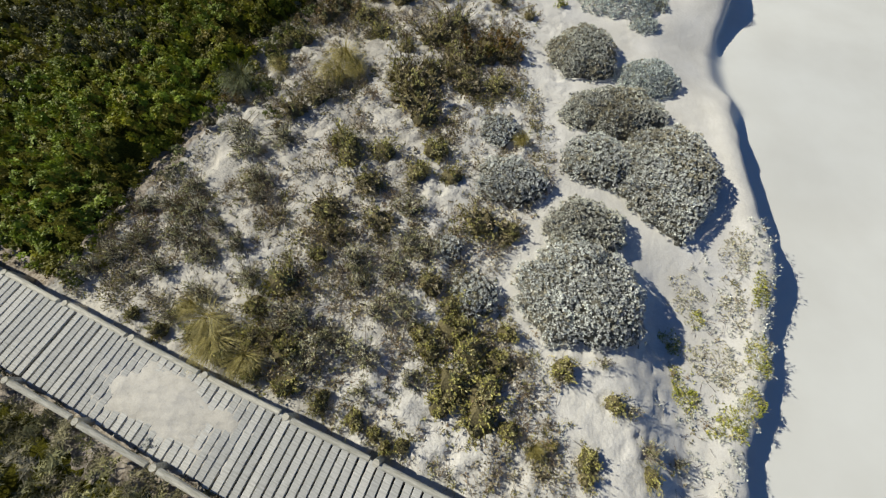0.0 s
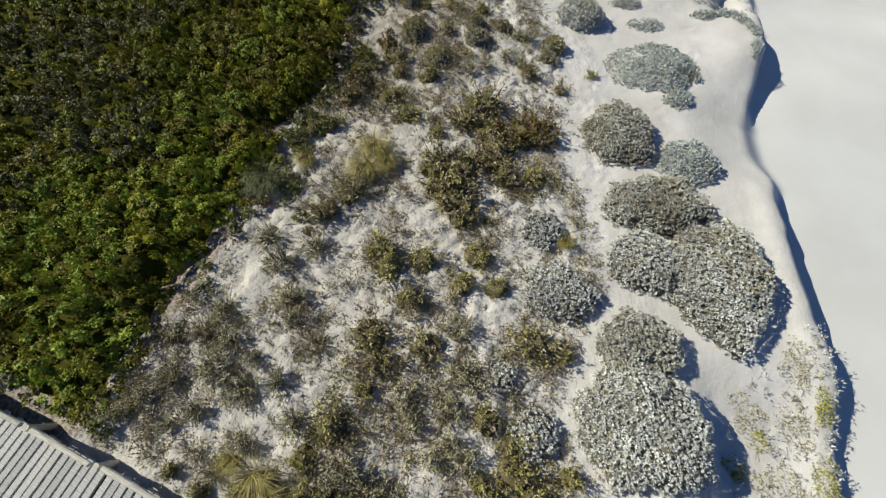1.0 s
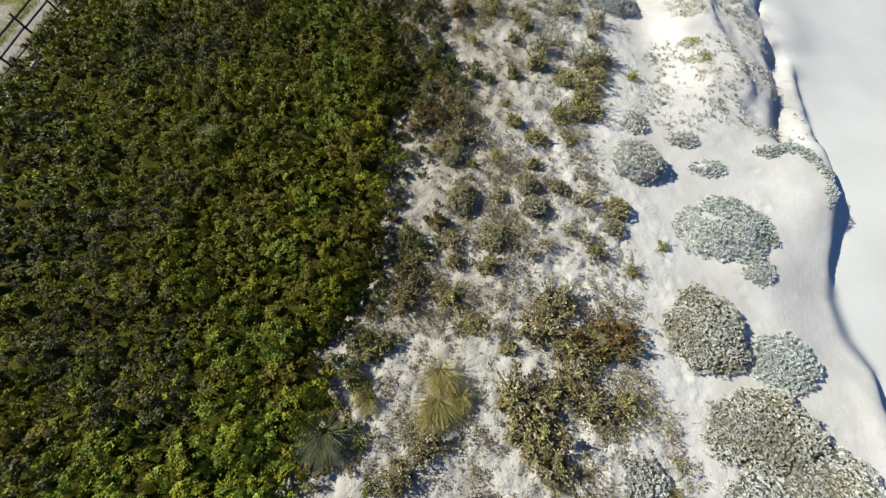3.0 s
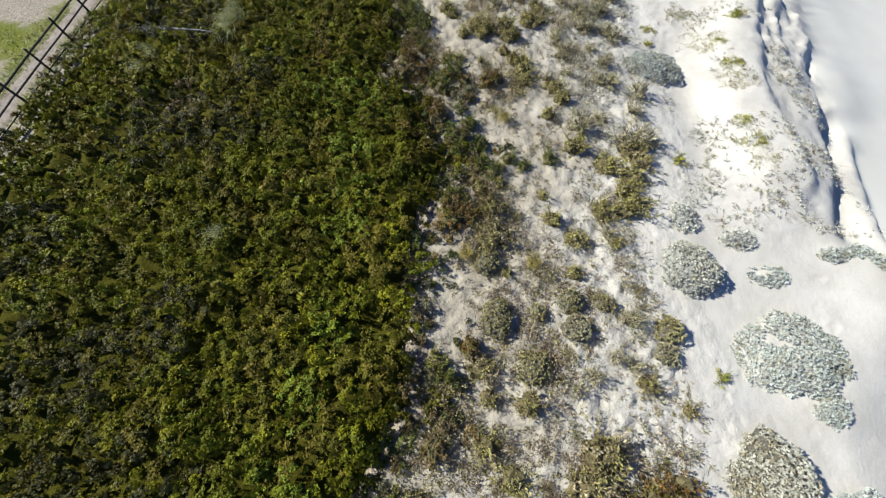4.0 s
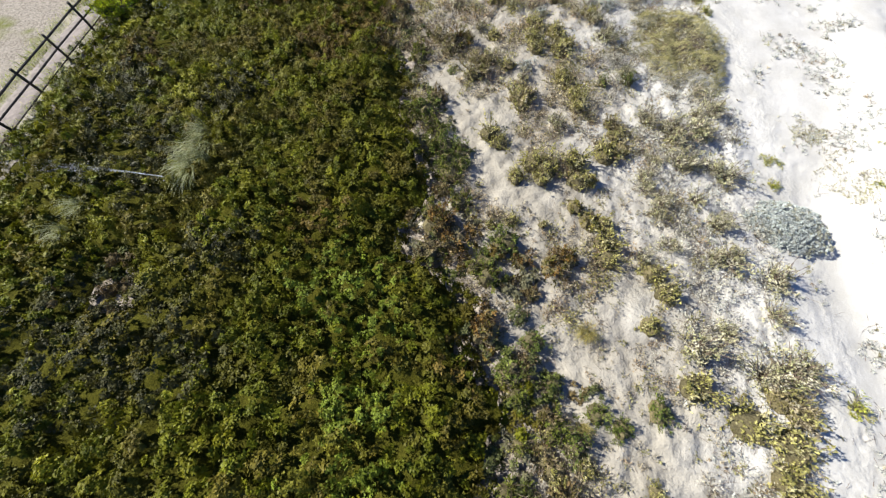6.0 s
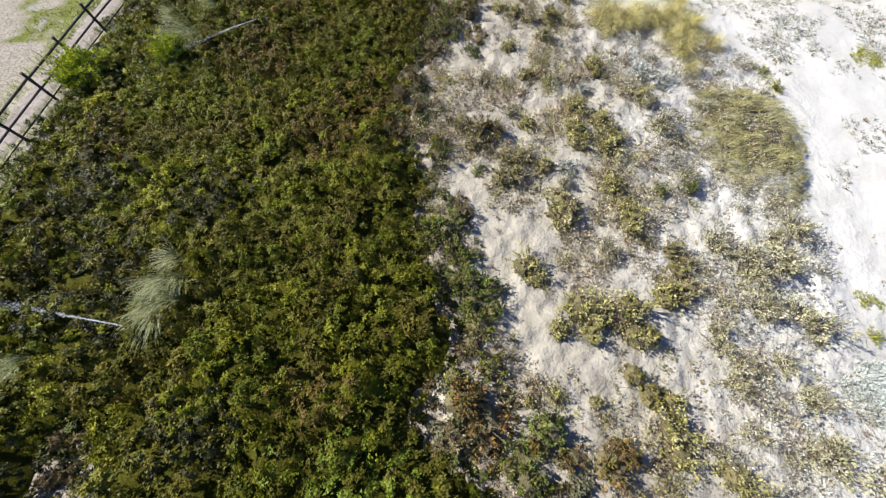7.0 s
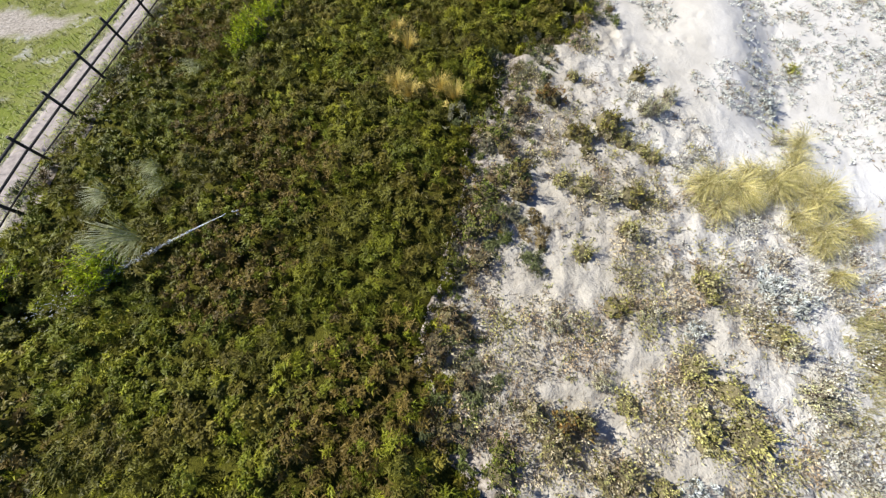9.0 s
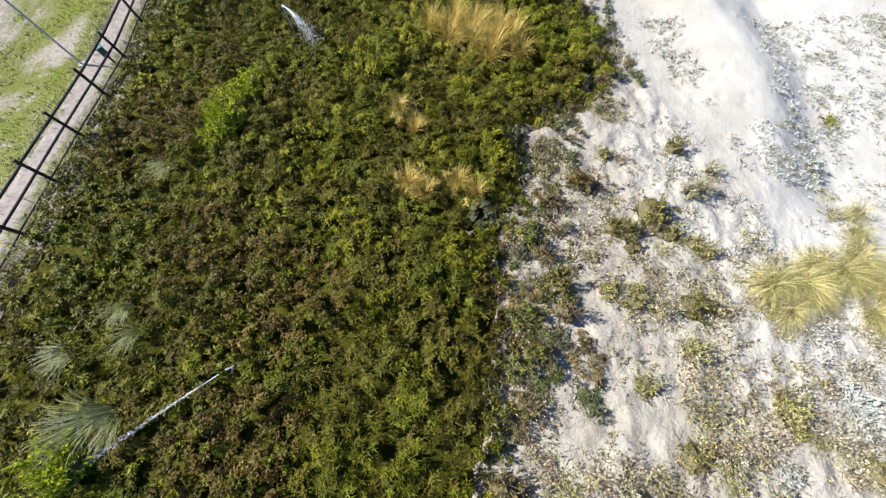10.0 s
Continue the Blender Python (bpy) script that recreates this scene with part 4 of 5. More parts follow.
GREYISH += [
    (1.06, 8.35, 0.21), (1.25, 10.38, 0.24), (0.32, 15.54, 0.19), (1.89, 15.58, 0.28), (2.46, 15.70, 0.24), (1.03, 15.85, 0.23), (2.33, 16.52,
    0.25), (0.94, 16.68, 0.29), (1.95, 17.06, 0.26), (0.86, 17.25, 0.25), (1.78, 18.02, 0.37), (1.21, 18.12, 0.27), (2.69, 18.87, 0.24), (1.86,
    19.11, 0.34), (-1.01, 19.11, 0.27), (1.29, 19.37, 0.34), (2.67, 19.60, 0.25), (-1.71, 20.70, 0.20), (1.07, 20.94, 0.26), (0.92, 22.53,
    0.24), (-2.83, 22.69, 0.20), (-3.45, 23.61, 0.24), (-1.76, 23.78, 0.24), (-1.69, 25.35, 0.22), (-2.07, 26.17, 0.23), (-0.50, 28.49, 0.25),
    (-0.09, 28.92, 0.23)]
TUSSOCK = [
    (2.01, -3.80, 0.16), (2.26, -3.71, 0.12), (-2.45, -2.87, 0.34), (-3.22, -2.32, 0.42), (-3.02, -2.66, 0.42), (-3.64, -2.12, 0.23), (1.97,
    2.00, 0.22), (-2.36, 3.62, 0.46), (-3.69, 3.76, 0.28), (-1.89, 3.78, 0.30), (-2.25, 4.20, 0.43), (-0.66, 9.66, 0.20), (-2.31, 9.89, 0.22),
    (-1.37, 12.41, 0.20), (-1.03, 14.02, 0.21)]
RUSTY = [
    (1.26, 4.69, 0.48), (1.81, 4.77, 0.31), (0.55, 4.81, 0.34), (1.19, 4.93, 0.38), (1.73, 5.06, 0.31), (-2.26, 7.63, 0.31), (-2.08, 10.80,
    0.39), (-2.68, 10.82, 0.45), (-2.97, 13.99, 0.39), (-1.54, 15.34, 0.32), (-2.17, 15.43, 0.22), (-1.22, 15.45, 0.27), (-1.29, 15.60, 0.17),
    (-3.60, 15.92, 0.42), (-3.93, 16.24, 0.42), (-3.43, 22.03, 0.34), (-2.81, 28.84, 0.31), (-2.97, 28.91, 0.24)]
LIMY = [(3.78, 12.7, 0.26), (4.1, 17.6, 0.2), (4.36, 24.06, 0.23), (4.24, 24.68, 0.23), (3.97, 30.43, 0.24), (7.2, 18.6, 0.26), (3.2, 7.05, 0.2)]
PALE_HERB = [(3.55, -3.2, 0.16), (3.75, -3.75, 0.2), (3.2, -2.5, 0.15), (4.3, -3.9, 0.14), (2.5, -2.75, 0.2)]
DARK_GRASS = [
    (-4.47, 3.11, 0.51)]
GREEN = [
    (-1.53, 12.10, 0.30), (-0.66, 12.36, 0.24), (-1.08, 12.60, 0.24), (0.05, 12.63, 0.25), (-1.76, 13.11, 0.25), (-2.54, 13.29, 0.32), (-2.08,
    13.82, 0.27), (-2.90, 15.46, 0.26), (-2.48, 15.83, 0.35), (-3.36, 17.85, 0.21), (-3.71, 17.97, 0.25), (-3.38, 18.23, 0.25), (-3.82, 18.35,
    0.35), (-4.22, 19.55, 0.40), (0.39, 20.57, 0.15), (1.09, 20.69, 0.19)]
YELLOWED = [
    (-0.64, 16.42, 0.28), (-0.90, 16.74, 0.24), (-0.45, 17.44, 0.20), (-2.34, 23.91, 0.24), (-1.53, 26.18, 0.33), (-3.84, 26.77, 0.32), (-2.27,
    27.38, 0.20), (-2.31, 27.73, 0.29), (-2.51, 27.78, 0.25), (-1.68, 27.86, 0.28), (-1.69, 28.08, 0.36), (-0.65, 29.57, 0.22)]
SILVERY = [
    (-1.63, 21.11, 0.23), (-0.96, 23.52, 0.21), (1.12, 23.94, 0.29), (0.71, 24.30, 0.34), (2.70, 29.04, 0.29), (-3.48, -4.16, 0.12)]
MARRAM = [
    (2.17, 25.42, 0.35), (1.78, 25.76, 0.33), (0.15, 25.96, 0.31), (2.34, 26.31, 0.42), (0.68, 26.38, 0.39), (0.01, 26.42, 0.34), (1.50, 26.58,
    0.41), (2.19, 26.92, 0.36), (2.86, 27.84, 0.28)]


def shrub(name, label, category, group, palette, seed, branches=34, per=18, leaf=(0.035, 0.06), wide=0.45, height=1.0, mat=LEAF, up=0.35):
    """A small open shrub of radius 0.35 m: stems from one root, leaves along their outer halves."""
    r = np.random.default_rng(seed)
    s = thing(name, (0, 0, -50), label, category, group)
    d = unit(r.normal(size=(branches, 3)) + np.array([0, 0, up]))
    d[:, 2] = np.abs(d[:, 2]) * height + 0.08
    reach = 0.35 * r.uniform(0.35, 1.08, branches) ** 0.8
    lob = 1 + 0.22 * np.sin(2 * np.arctan2(d[:, 1], d[:, 0]) + seed) + 0.15 * np.sin(5 * np.arctan2(d[:, 1], d[:, 0]) + 2 * seed)
    tip = d * (reach * lob)[:, None]
    root = r.normal(size=(branches, 3)) * np.array([0.05, 0.05, 0.0])
    v, f = sticks(root, tip, 0.006, 0.003)
    mesh_object("stem", v, f, TWIG, s)
    if height > 0.6 and mat is LEAF:
        bm = bmesh.new()
        bmesh.ops.create_icosphere(bm, subdivisions=2, radius=1.0)
        for w in bm.verts:
            w.co = Vector((0.23 * w.co.x, 0.23 * w.co.y, max(0.19 * height * w.co.z, -0.03))) * r.uniform(0.7, 1.1)
        part("twig_mass", bm, HEART, s)
    n = branches * per
    who = np.repeat(np.arange(branches), per)
    sprig = np.repeat(r.uniform(0.45, 1.0, (branches * 3, 1)), -(-per // 3), 0)[:n] if per % 3 == 0 else np.repeat(r.uniform(0.45, 1.0, (branches, 1)), per, 0)
    u = sprig + r.uniform(-0.07, 0.09, (n, 1))
    base = root[who] * (1 - u) + tip[who] * u + 0.02 * r.normal(size=(n, 3))
    base[:, 2] = np.maximum(base[:, 2], 0.015)
    way = unit(d[who] * 0.8 + 0.8 * r.normal(size=(n, 3)) + np.array([0, 0, 0.25]))
    size = r.uniform(*leaf, n)
    tone = shades(r, branches, palette, None, 0.24)[who] * (1 + 0.15 * r.normal(size=(n, 1))).clip(0.6, 1.5)
    v, f, c = leaves(r, base, way, size, size * wide, tone, d[who] + np.array([0, 0, 0.8]))
    mesh_object("foliage", v, f.tolist(), mat, s, c)
    return s


def tussock(name, label, category, group, palette, seed, count=150, long=(0.35, 0.6), droop=0.55, lean=(0, 0), mat=STRAW, thin=1.0):
    """A tuft of long grass blades of radius about 0.4 m."""
    r = np.random.default_rng(seed)
    s = thing(name, (0, 0, -50), label, category, group)
    a = r.uniform(0, 2 * math.pi, count)
    tilt = r.uniform(0.1, 1.0, count)
    way = unit(np.stack([np.cos(a) * np.sin(tilt) + lean[0], np.sin(a) * np.sin(tilt) + lean[1], np.cos(tilt)], 1))
    base = np.stack([np.cos(a), np.sin(a), np.zeros(count)], 1) * (0.09 * np.sqrt(r.random(count)))[:, None]
    v, f, c = blades(base, way, r.uniform(*long, count), thin * r.uniform(0.005, 0.010, count), shades(r, count, palette), droop)
    mesh_object("blade_tuft", v, f, mat, s, c)
    return s


def spread(kinds, spots, sink=0.0, r0=0.35, seed=1, turn=3.14):
    """Sets copies of the kinds at the spots, each turned and sized; the models themselves take the first spots."""
    r = random.Random(seed)
    spots = [p for p in spots if all(math.hypot((p[0] - d[0]) / d[2], (p[1] - d[1]) / d[3]) > 1.15 for d in DOMES)]
    for i, (x, y, rad) in enumerate(spots):
        k = rad / r0 * 1.25
        m = Matrix.LocRotScale((x, y, gz(x, y) - sink), Euler((r.uniform(-.12, .12), r.uniform(-.12, .12), r.uniform(-turn, turn))), (k, k * r.uniform(0.85, 1.15), k ** 0.6 * r.uniform(0.95, 1.35)))
        if i < len(kinds):
            kinds[i].matrix_basis = m
        else:
            copy_plain(kinds[i % len(kinds)], m)


def copy_plain(ob, m):
    """copy_thing, with the size taken from m alone."""
    c = copy_thing(ob, Matrix())
    c.matrix_basis = m
    return c


def kinds_of(how_many, seed, fn, *a, **k):
    return [fn(*a, seed=seed + i, **k) for i in range(how_many)]


OLIVE += [(-4.25 + 0.948 * u + 0.318 * v, -2.76 - 0.318 * u + 0.948 * v, q) for u, v, q in ((-0.5, 0.3, 0.14), (0.1, 0.26, 0.16), (0.7, 0.42, 0.2), (1.3, 0.36, 0.22), (1.9, 0.3, 0.2), (2.5, 0.34, 0.24),
                                                                                         (3.1, 0.28, 0.16), (3.7, 0.32, 0.2), (1.6, 0.7, 0.26), (2.2, 0.75, 0.3), (4.5, 0.3, 0.14))]


def outlying(p):
    """Spots well out on the white sand at the far end, where the plants are greyer."""
    a, b = edge(THICKET_EDGE, p[1]), edge(LANE, p[1])
    return (p[1] > 13 and (p[0] - a) / (b - a) > 0.6) or (p[0] < -2.4 and -2.0 < p[1] < 2.4)


spread(kinds_of(5, 20, shrub, "olive_shrub", "olive-green small-leaved dune shrub rooted in pale sand", "shrub", "olive dune shrubs",
       [(0.37, 0.335, 0.11), (0.285, 0.26, 0.075), (0.46, 0.41, 0.20)], branches=47, per=15), [p for p in OLIVE if not outlying(p)])
spread(kinds_of(4, 40, shrub, "brown_shrub", "twiggy brown-olive dune shrub with withered leaves", "shrub", "brown dune shrubs",
       [(0.31, 0.255, 0.12), (0.24, 0.205, 0.08), (0.41, 0.345, 0.21), (0.31, 0.285, 0.10)], branches=54, per=15), [p for p in BROWN if not outlying(p)])
spread(kinds_of(4, 60, shrub, "grey_shrub", "sparse grey-green herb with thin stems on sand", "herb", "grey dune herbs",
       [(0.44, 0.40, 0.245), (0.355, 0.325, 0.185), (0.52, 0.475, 0.33), (0.42, 0.405, 0.20)], branches=56, per=16, leaf=(0.024, 0.042), mat=FELT), GREYISH + [p for p in OLIVE + BROWN if outlying(p)])
spread(kinds_of(3, 80, shrub, "rusty_shrub", "low shrub with rust-brown and orange dry leaves", "shrub", "rusty shrubs",
       [(0.22, 0.13, 0.035), (0.15, 0.10, 0.035), (0.16, 0.14, 0.03)], branches=40, per=16), RUSTY)
spread(kinds_of(3, 90, shrub, "yellow_green_herb", "low yellow-green succulent herb spreading on white sand", "herb", "yellow-green herbs",
       [(0.32, 0.32, 0.05), (0.24, 0.27, 0.04), (0.38, 0.35, 0.12)], branches=30, per=14, height=0.5), LIMY)
spread(kinds_of(2, 100, shrub, "pale_herb", "pale dry herb with thin stems above the beach drop", "herb", "pale herbs",
       [(0.42, 0.38, 0.27), (0.34, 0.31, 0.20), (0.28, 0.27, 0.12)], branches=40, per=10, leaf=(0.03, 0.05), mat=FELT), PALE_HERB)
spread(kinds_of(3, 110, shrub, "green_shrub", "fresh green small-leaved shrub at the thicket edge", "shrub", "green shrubs",
       [(0.13, 0.17, 0.03), (0.17, 0.19, 0.04)], branches=40, per=18), GREEN)
spread(kinds_of(3, 120, shrub, "yellowed_shrub", "dune shrub with yellowing olive leaves", "shrub", "yellowed shrubs",
       [(0.25, 0.22, 0.05), (0.16, 0.15, 0.04), (0.20, 0.15, 0.04)], branches=40, per=16), YELLOWED)
spread(kinds_of(2, 130, shrub, "silver_herb", "silver-leaved creeping herb on white sand", "herb", "silver herbs",
       [(0.48, 0.49, 0.43), (0.38, 0.39, 0.33)], branches=40, per=16, leaf=(0.04, 0.07), height=0.4, mat=FELT), SILVERY)
spread(kinds_of(3, 140, tussock, "grass_tussock", "straw-coloured grass tussock with drooping blades", "grass", "grass tussocks",
       [(0.33, 0.27, 0.075), (0.24, 0.205, 0.055), (0.42, 0.35, 0.12)], count=420, thin=0.8, droop=1.0, lean=(-0.15, -0.45)), TUSSOCK, r0=0.5, turn=0.6)
spread(kinds_of(1, 150, tussock, "dark_tussock", "grey-green grass tussock at the thicket edge", "grass", "",
       [(0.15, 0.16, 0.07), (0.10, 0.115, 0.04)], count=420, thin=0.7, droop=1.0, lean=(-0.1, -0.4)), DARK_GRASS, r0=0.5, turn=0.4)
MARRAM += [(0.3, 26.6, 0.34), (0.75, 26.3, 0.3), (1.1, 26.75, 0.3), (1.58, 26.45, 0.3), (2.0, 26.75, 0.3), (2.4, 26.1, 0.32), (2.75, 26.5, 0.3), (3.0, 25.65, 0.3), (2.0, 25.15, 0.26), (2.05, 24.55, 0.22), (2.5, 27.4, 0.24)]
spread(kinds_of(3, 160, tussock, "marram_tussock", "wind-bent pale yellow marram grass tussock on white sand", "grass", "marram tussocks",
       [(0.62, 0.53, 0.20), (0.34, 0.30, 0.09), (0.50, 0.43, 0.14), (0.72, 0.63, 0.32)], count=400, thin=0.9, droop=1.0, lean=(-0.28, -0.36), long=(0.3, 0.75)), MARRAM, r0=0.46, turn=1.1)


def herb_mat(x, y, rx, ry, tones, seed, label, thick=260, h=0.09):
    """A low open mat of tiny leaves and runners, thinning out towards its rim."""
    r = np.random.default_rng(seed)
    n = int(thick * math.pi * rx * ry * 10)
    a, q = r.uniform(0, 2 * math.pi, n), np.sqrt(r.random(n))
    q = q * (1 + 0.25 * np.sin(2 * a + seed) + 0.18 * np.sin(5 * a + 2 * seed))
    wx, wy = rx * q * np.cos(a), ry * q * np.sin(a)
    ok = r.random(n) < smooth(0.34, 0.60, fbm(wx + x, wy + y, 0.22, seed, 3) + 0.22 * (0.7 - q))
    wx, wy, q = wx[ok], wy[ok], q[ok]
    n = len(wx)
    b = thing("herb_mat", (x, y, gz(x, y)), label, "herb", "low herb mats")
    z = ground_height(wx + x, wy + y) - gz(x, y) + h * r.random(n) * np.clip(1.15 - q, 0.2, 1)
    way = unit(r.normal(size=(n, 3)) + np.array([0, 0, 0.5]))
    v, f, c = leaves(r, np.stack([wx, wy, z], 1), way, r.uniform(0.025, 0.05, n), r.uniform(0.014, 0.024, n), shades(r, n, tones, None, 0.2), np.tile(np.array([0, 0, 1.0]), (n, 1)))
    mesh_object("foliage", v, f.tolist(), LEAF, b, c)
    k = max(12, n // 14)
    i = r.integers(0, n, k)
    root = np.stack([wx[i], wy[i], z[i]], 1)
    ang = r.uniform(0, 6.28, k)
    v, f = sticks(root, root + np.stack([np.cos(ang), np.sin(ang), 0.25 + 0 * ang], 1) * r.uniform(0.05, 0.14, (k, 1)), 0.003, 0.0015)
    tagged(mesh_object("runner", v, f, TWIG, b), kind="stuff")


YELLOW_GREEN, DULL, PALE_STRAW = [(0.36, 0.36, 0.06), (0.27, 0.29, 0.05), (0.44, 0.40, 0.10)], [(0.27, 0.26, 0.10), (0.36, 0.32, 0.17), (0.20, 0.20, 0.07)], [(0.50, 0.45, 0.32), (0.42, 0.38, 0.25), (0.38, 0.36, 0.16)]
for i, (mx, my, mrx, mry) in enumerate(((4.72, -2.85, 0.30, 0.42), (5.3, -3.3, 0.42, 0.32), (5.85, -2.9, 0.25, 0.3), (6.2, -2.1, 0.22, 0.45), (5.3, -1.6, 0.18, 0.3), (4.75, -2.0, 0.3, 0.25), (6.4, -0.95, 0.22, 0.35),
                                       (6.34, 16.4, 0.42, 0.45), (5.96, 13.3, 0.4, 0.3), (6.27, 17.4, 0.25, 0.25), (5.9, 14.0, 0.3, 0.25), (7.15, 18.6, 0.3, 0.25), (4.3, 18.3, 0.3, 0.22), (2.7, 28.3, 0.35, 0.3), (7.6, 25.5, 0.5, 0.5))):
    herb_mat(mx, my, mrx, mry, YELLOW_GREEN, 300 + i, "low yellow-green herb mat spreading on white sand")
for i, (mx, my, mrx, mry) in enumerate(((5.6, -2.5, 0.45, 0.6), (5.1, -1.1, 0.4, 0.45), (5.9, -1.3, 0.35, 0.5), (6.1, -0.2, 0.3, 0.5), (5.1, -2.3, 0.35, 0.4), (6.2, 15.6, 0.6, 0.5), (5.9, 17.6, 0.6, 0.7), (5.6, 19.2, 0.7, 0.6), (6.0, 12.6, 0.5, 0.5))):
    herb_mat(mx, my, mrx, mry, PALE_STRAW, 330 + i, "thin pale mat of dry herbs on white sand", 110, 0.06)


def edge_spots(count, seed, out):
    """Places along the thicket's edge, spread over out metres of sand."""
    r = np.random.default_rng(seed)
    ys = r.uniform(3.0, 33.0, count)
    xs = edge(THICKET_EDGE, ys) + r.uniform(-0.25, out, count)
    return [(float(a), float(b), float(c)) for a, b, c in zip(xs, ys, r.uniform(0.18, 0.36, count)) if all(math.hypot((a - p) / u, (b - q) / v) > 1.1 for p, q, u, v in BARE)]


spread(kinds_of(4, 260, shrub, "thicket_shrub", "dark green leafy shrub growing out of the thicket edge", "shrub", "thicket edge shrubs",
       [(0.18, 0.20, 0.03), (0.14, 0.16, 0.025), (0.23, 0.22, 0.05)], branches=52, per=16), edge_spots(40, 1, 0.55))
spread(kinds_of(3, 280, shrub, "withered_shrub", "withered brown shrub at the thicket edge", "shrub", "withered edge shrubs",
       [(0.21, 0.145, 0.06), (0.16, 0.13, 0.045), (0.26, 0.20, 0.10)], branches=48, per=14), edge_spots(34, 2, 1.1) + [(-10.85, 14.8, 0.2), (-10.7, 14.9, 0.16), (-3.75, 15.75, 0.26), (-3.7, 16.3, 0.22)])


# ---- herb mound, small seedlings and litter ----
def build_mound(x, y, rx, ry, h):
    r = np.random.default_rng(31)
    b = thing("herb_mound", (x, y, gz(x, y) - 0.03), "flat olive-green mound of low herbs on white sand", "herbs")
    n = 9500
    a, q = r.uniform(0, 2 * math.pi, n), np.sqrt(r.random(n))
    q = q * (1 + 0.12 * np.sin(3 * a) + 0.08 * np.sin(7 * a + 1))
    wx, wy = rx * q * np.cos(a), ry * q * np.sin(a)
    q = q * (0.7 + 0.6 * fbm(wx, wy, 0.5, 4, 3))
    wx, wy = rx * q * np.cos(a), ry * q * np.sin(a)
    z = h * np.clip(1 - q ** 2, 0, 1) ** 0.7 * (0.15 + 1.25 * vnoise(wx, wy, 0.32, 2)) + 0.02
    way = unit(np.stack([0.6 + 0.5 * r.normal(size=n), -0.3 + 0.5 * r.normal(size=n), r.uniform(0.2, 1.0, n)], 1))
    c = shades(r, n, [(0.32, 0.285, 0.11), (0.42, 0.365, 0.17), (0.24, 0.225, 0.08)]) * (0.65 + 0.75 * fbm(wx, wy, 0.6, 6, 3))[:, None]
    v, f, c = blades(np.stack([wx, wy, z - 0.04], 1), way, r.uniform(0.07, 0.17, n), r.uniform(0.006, 0.011, n), c, 0.9)
    mesh_object("foliage", v, f, STRAW, b, c)
    m = 22
    t = np.linspace(-1.1, 1.1, m)
    u, w = np.meshgrid(t, t)
    q = np.hypot(u, w)
    i = np.arange(m * m).reshape(m, m)
    f = np.stack([i[:-1, :-1], i[:-1, 1:], i[1:, 1:], i[1:, :-1]], -1).reshape(-1, 4)
    f = f[(q.ravel()[f] < 1.0).all(1)]
    zz = np.where(q < 0.9, h * np.clip(0.85 - q ** 2, 0, 1) * 0.5 - 0.06, -0.12)
    mesh_object("stem_mat", np.stack([u * rx, w * ry, zz], -1).reshape(-1, 3), f.tolist(), TWIG, b, None, True)


build_mound(2.78, 22.2, 1.45, 1.95, 0.34)


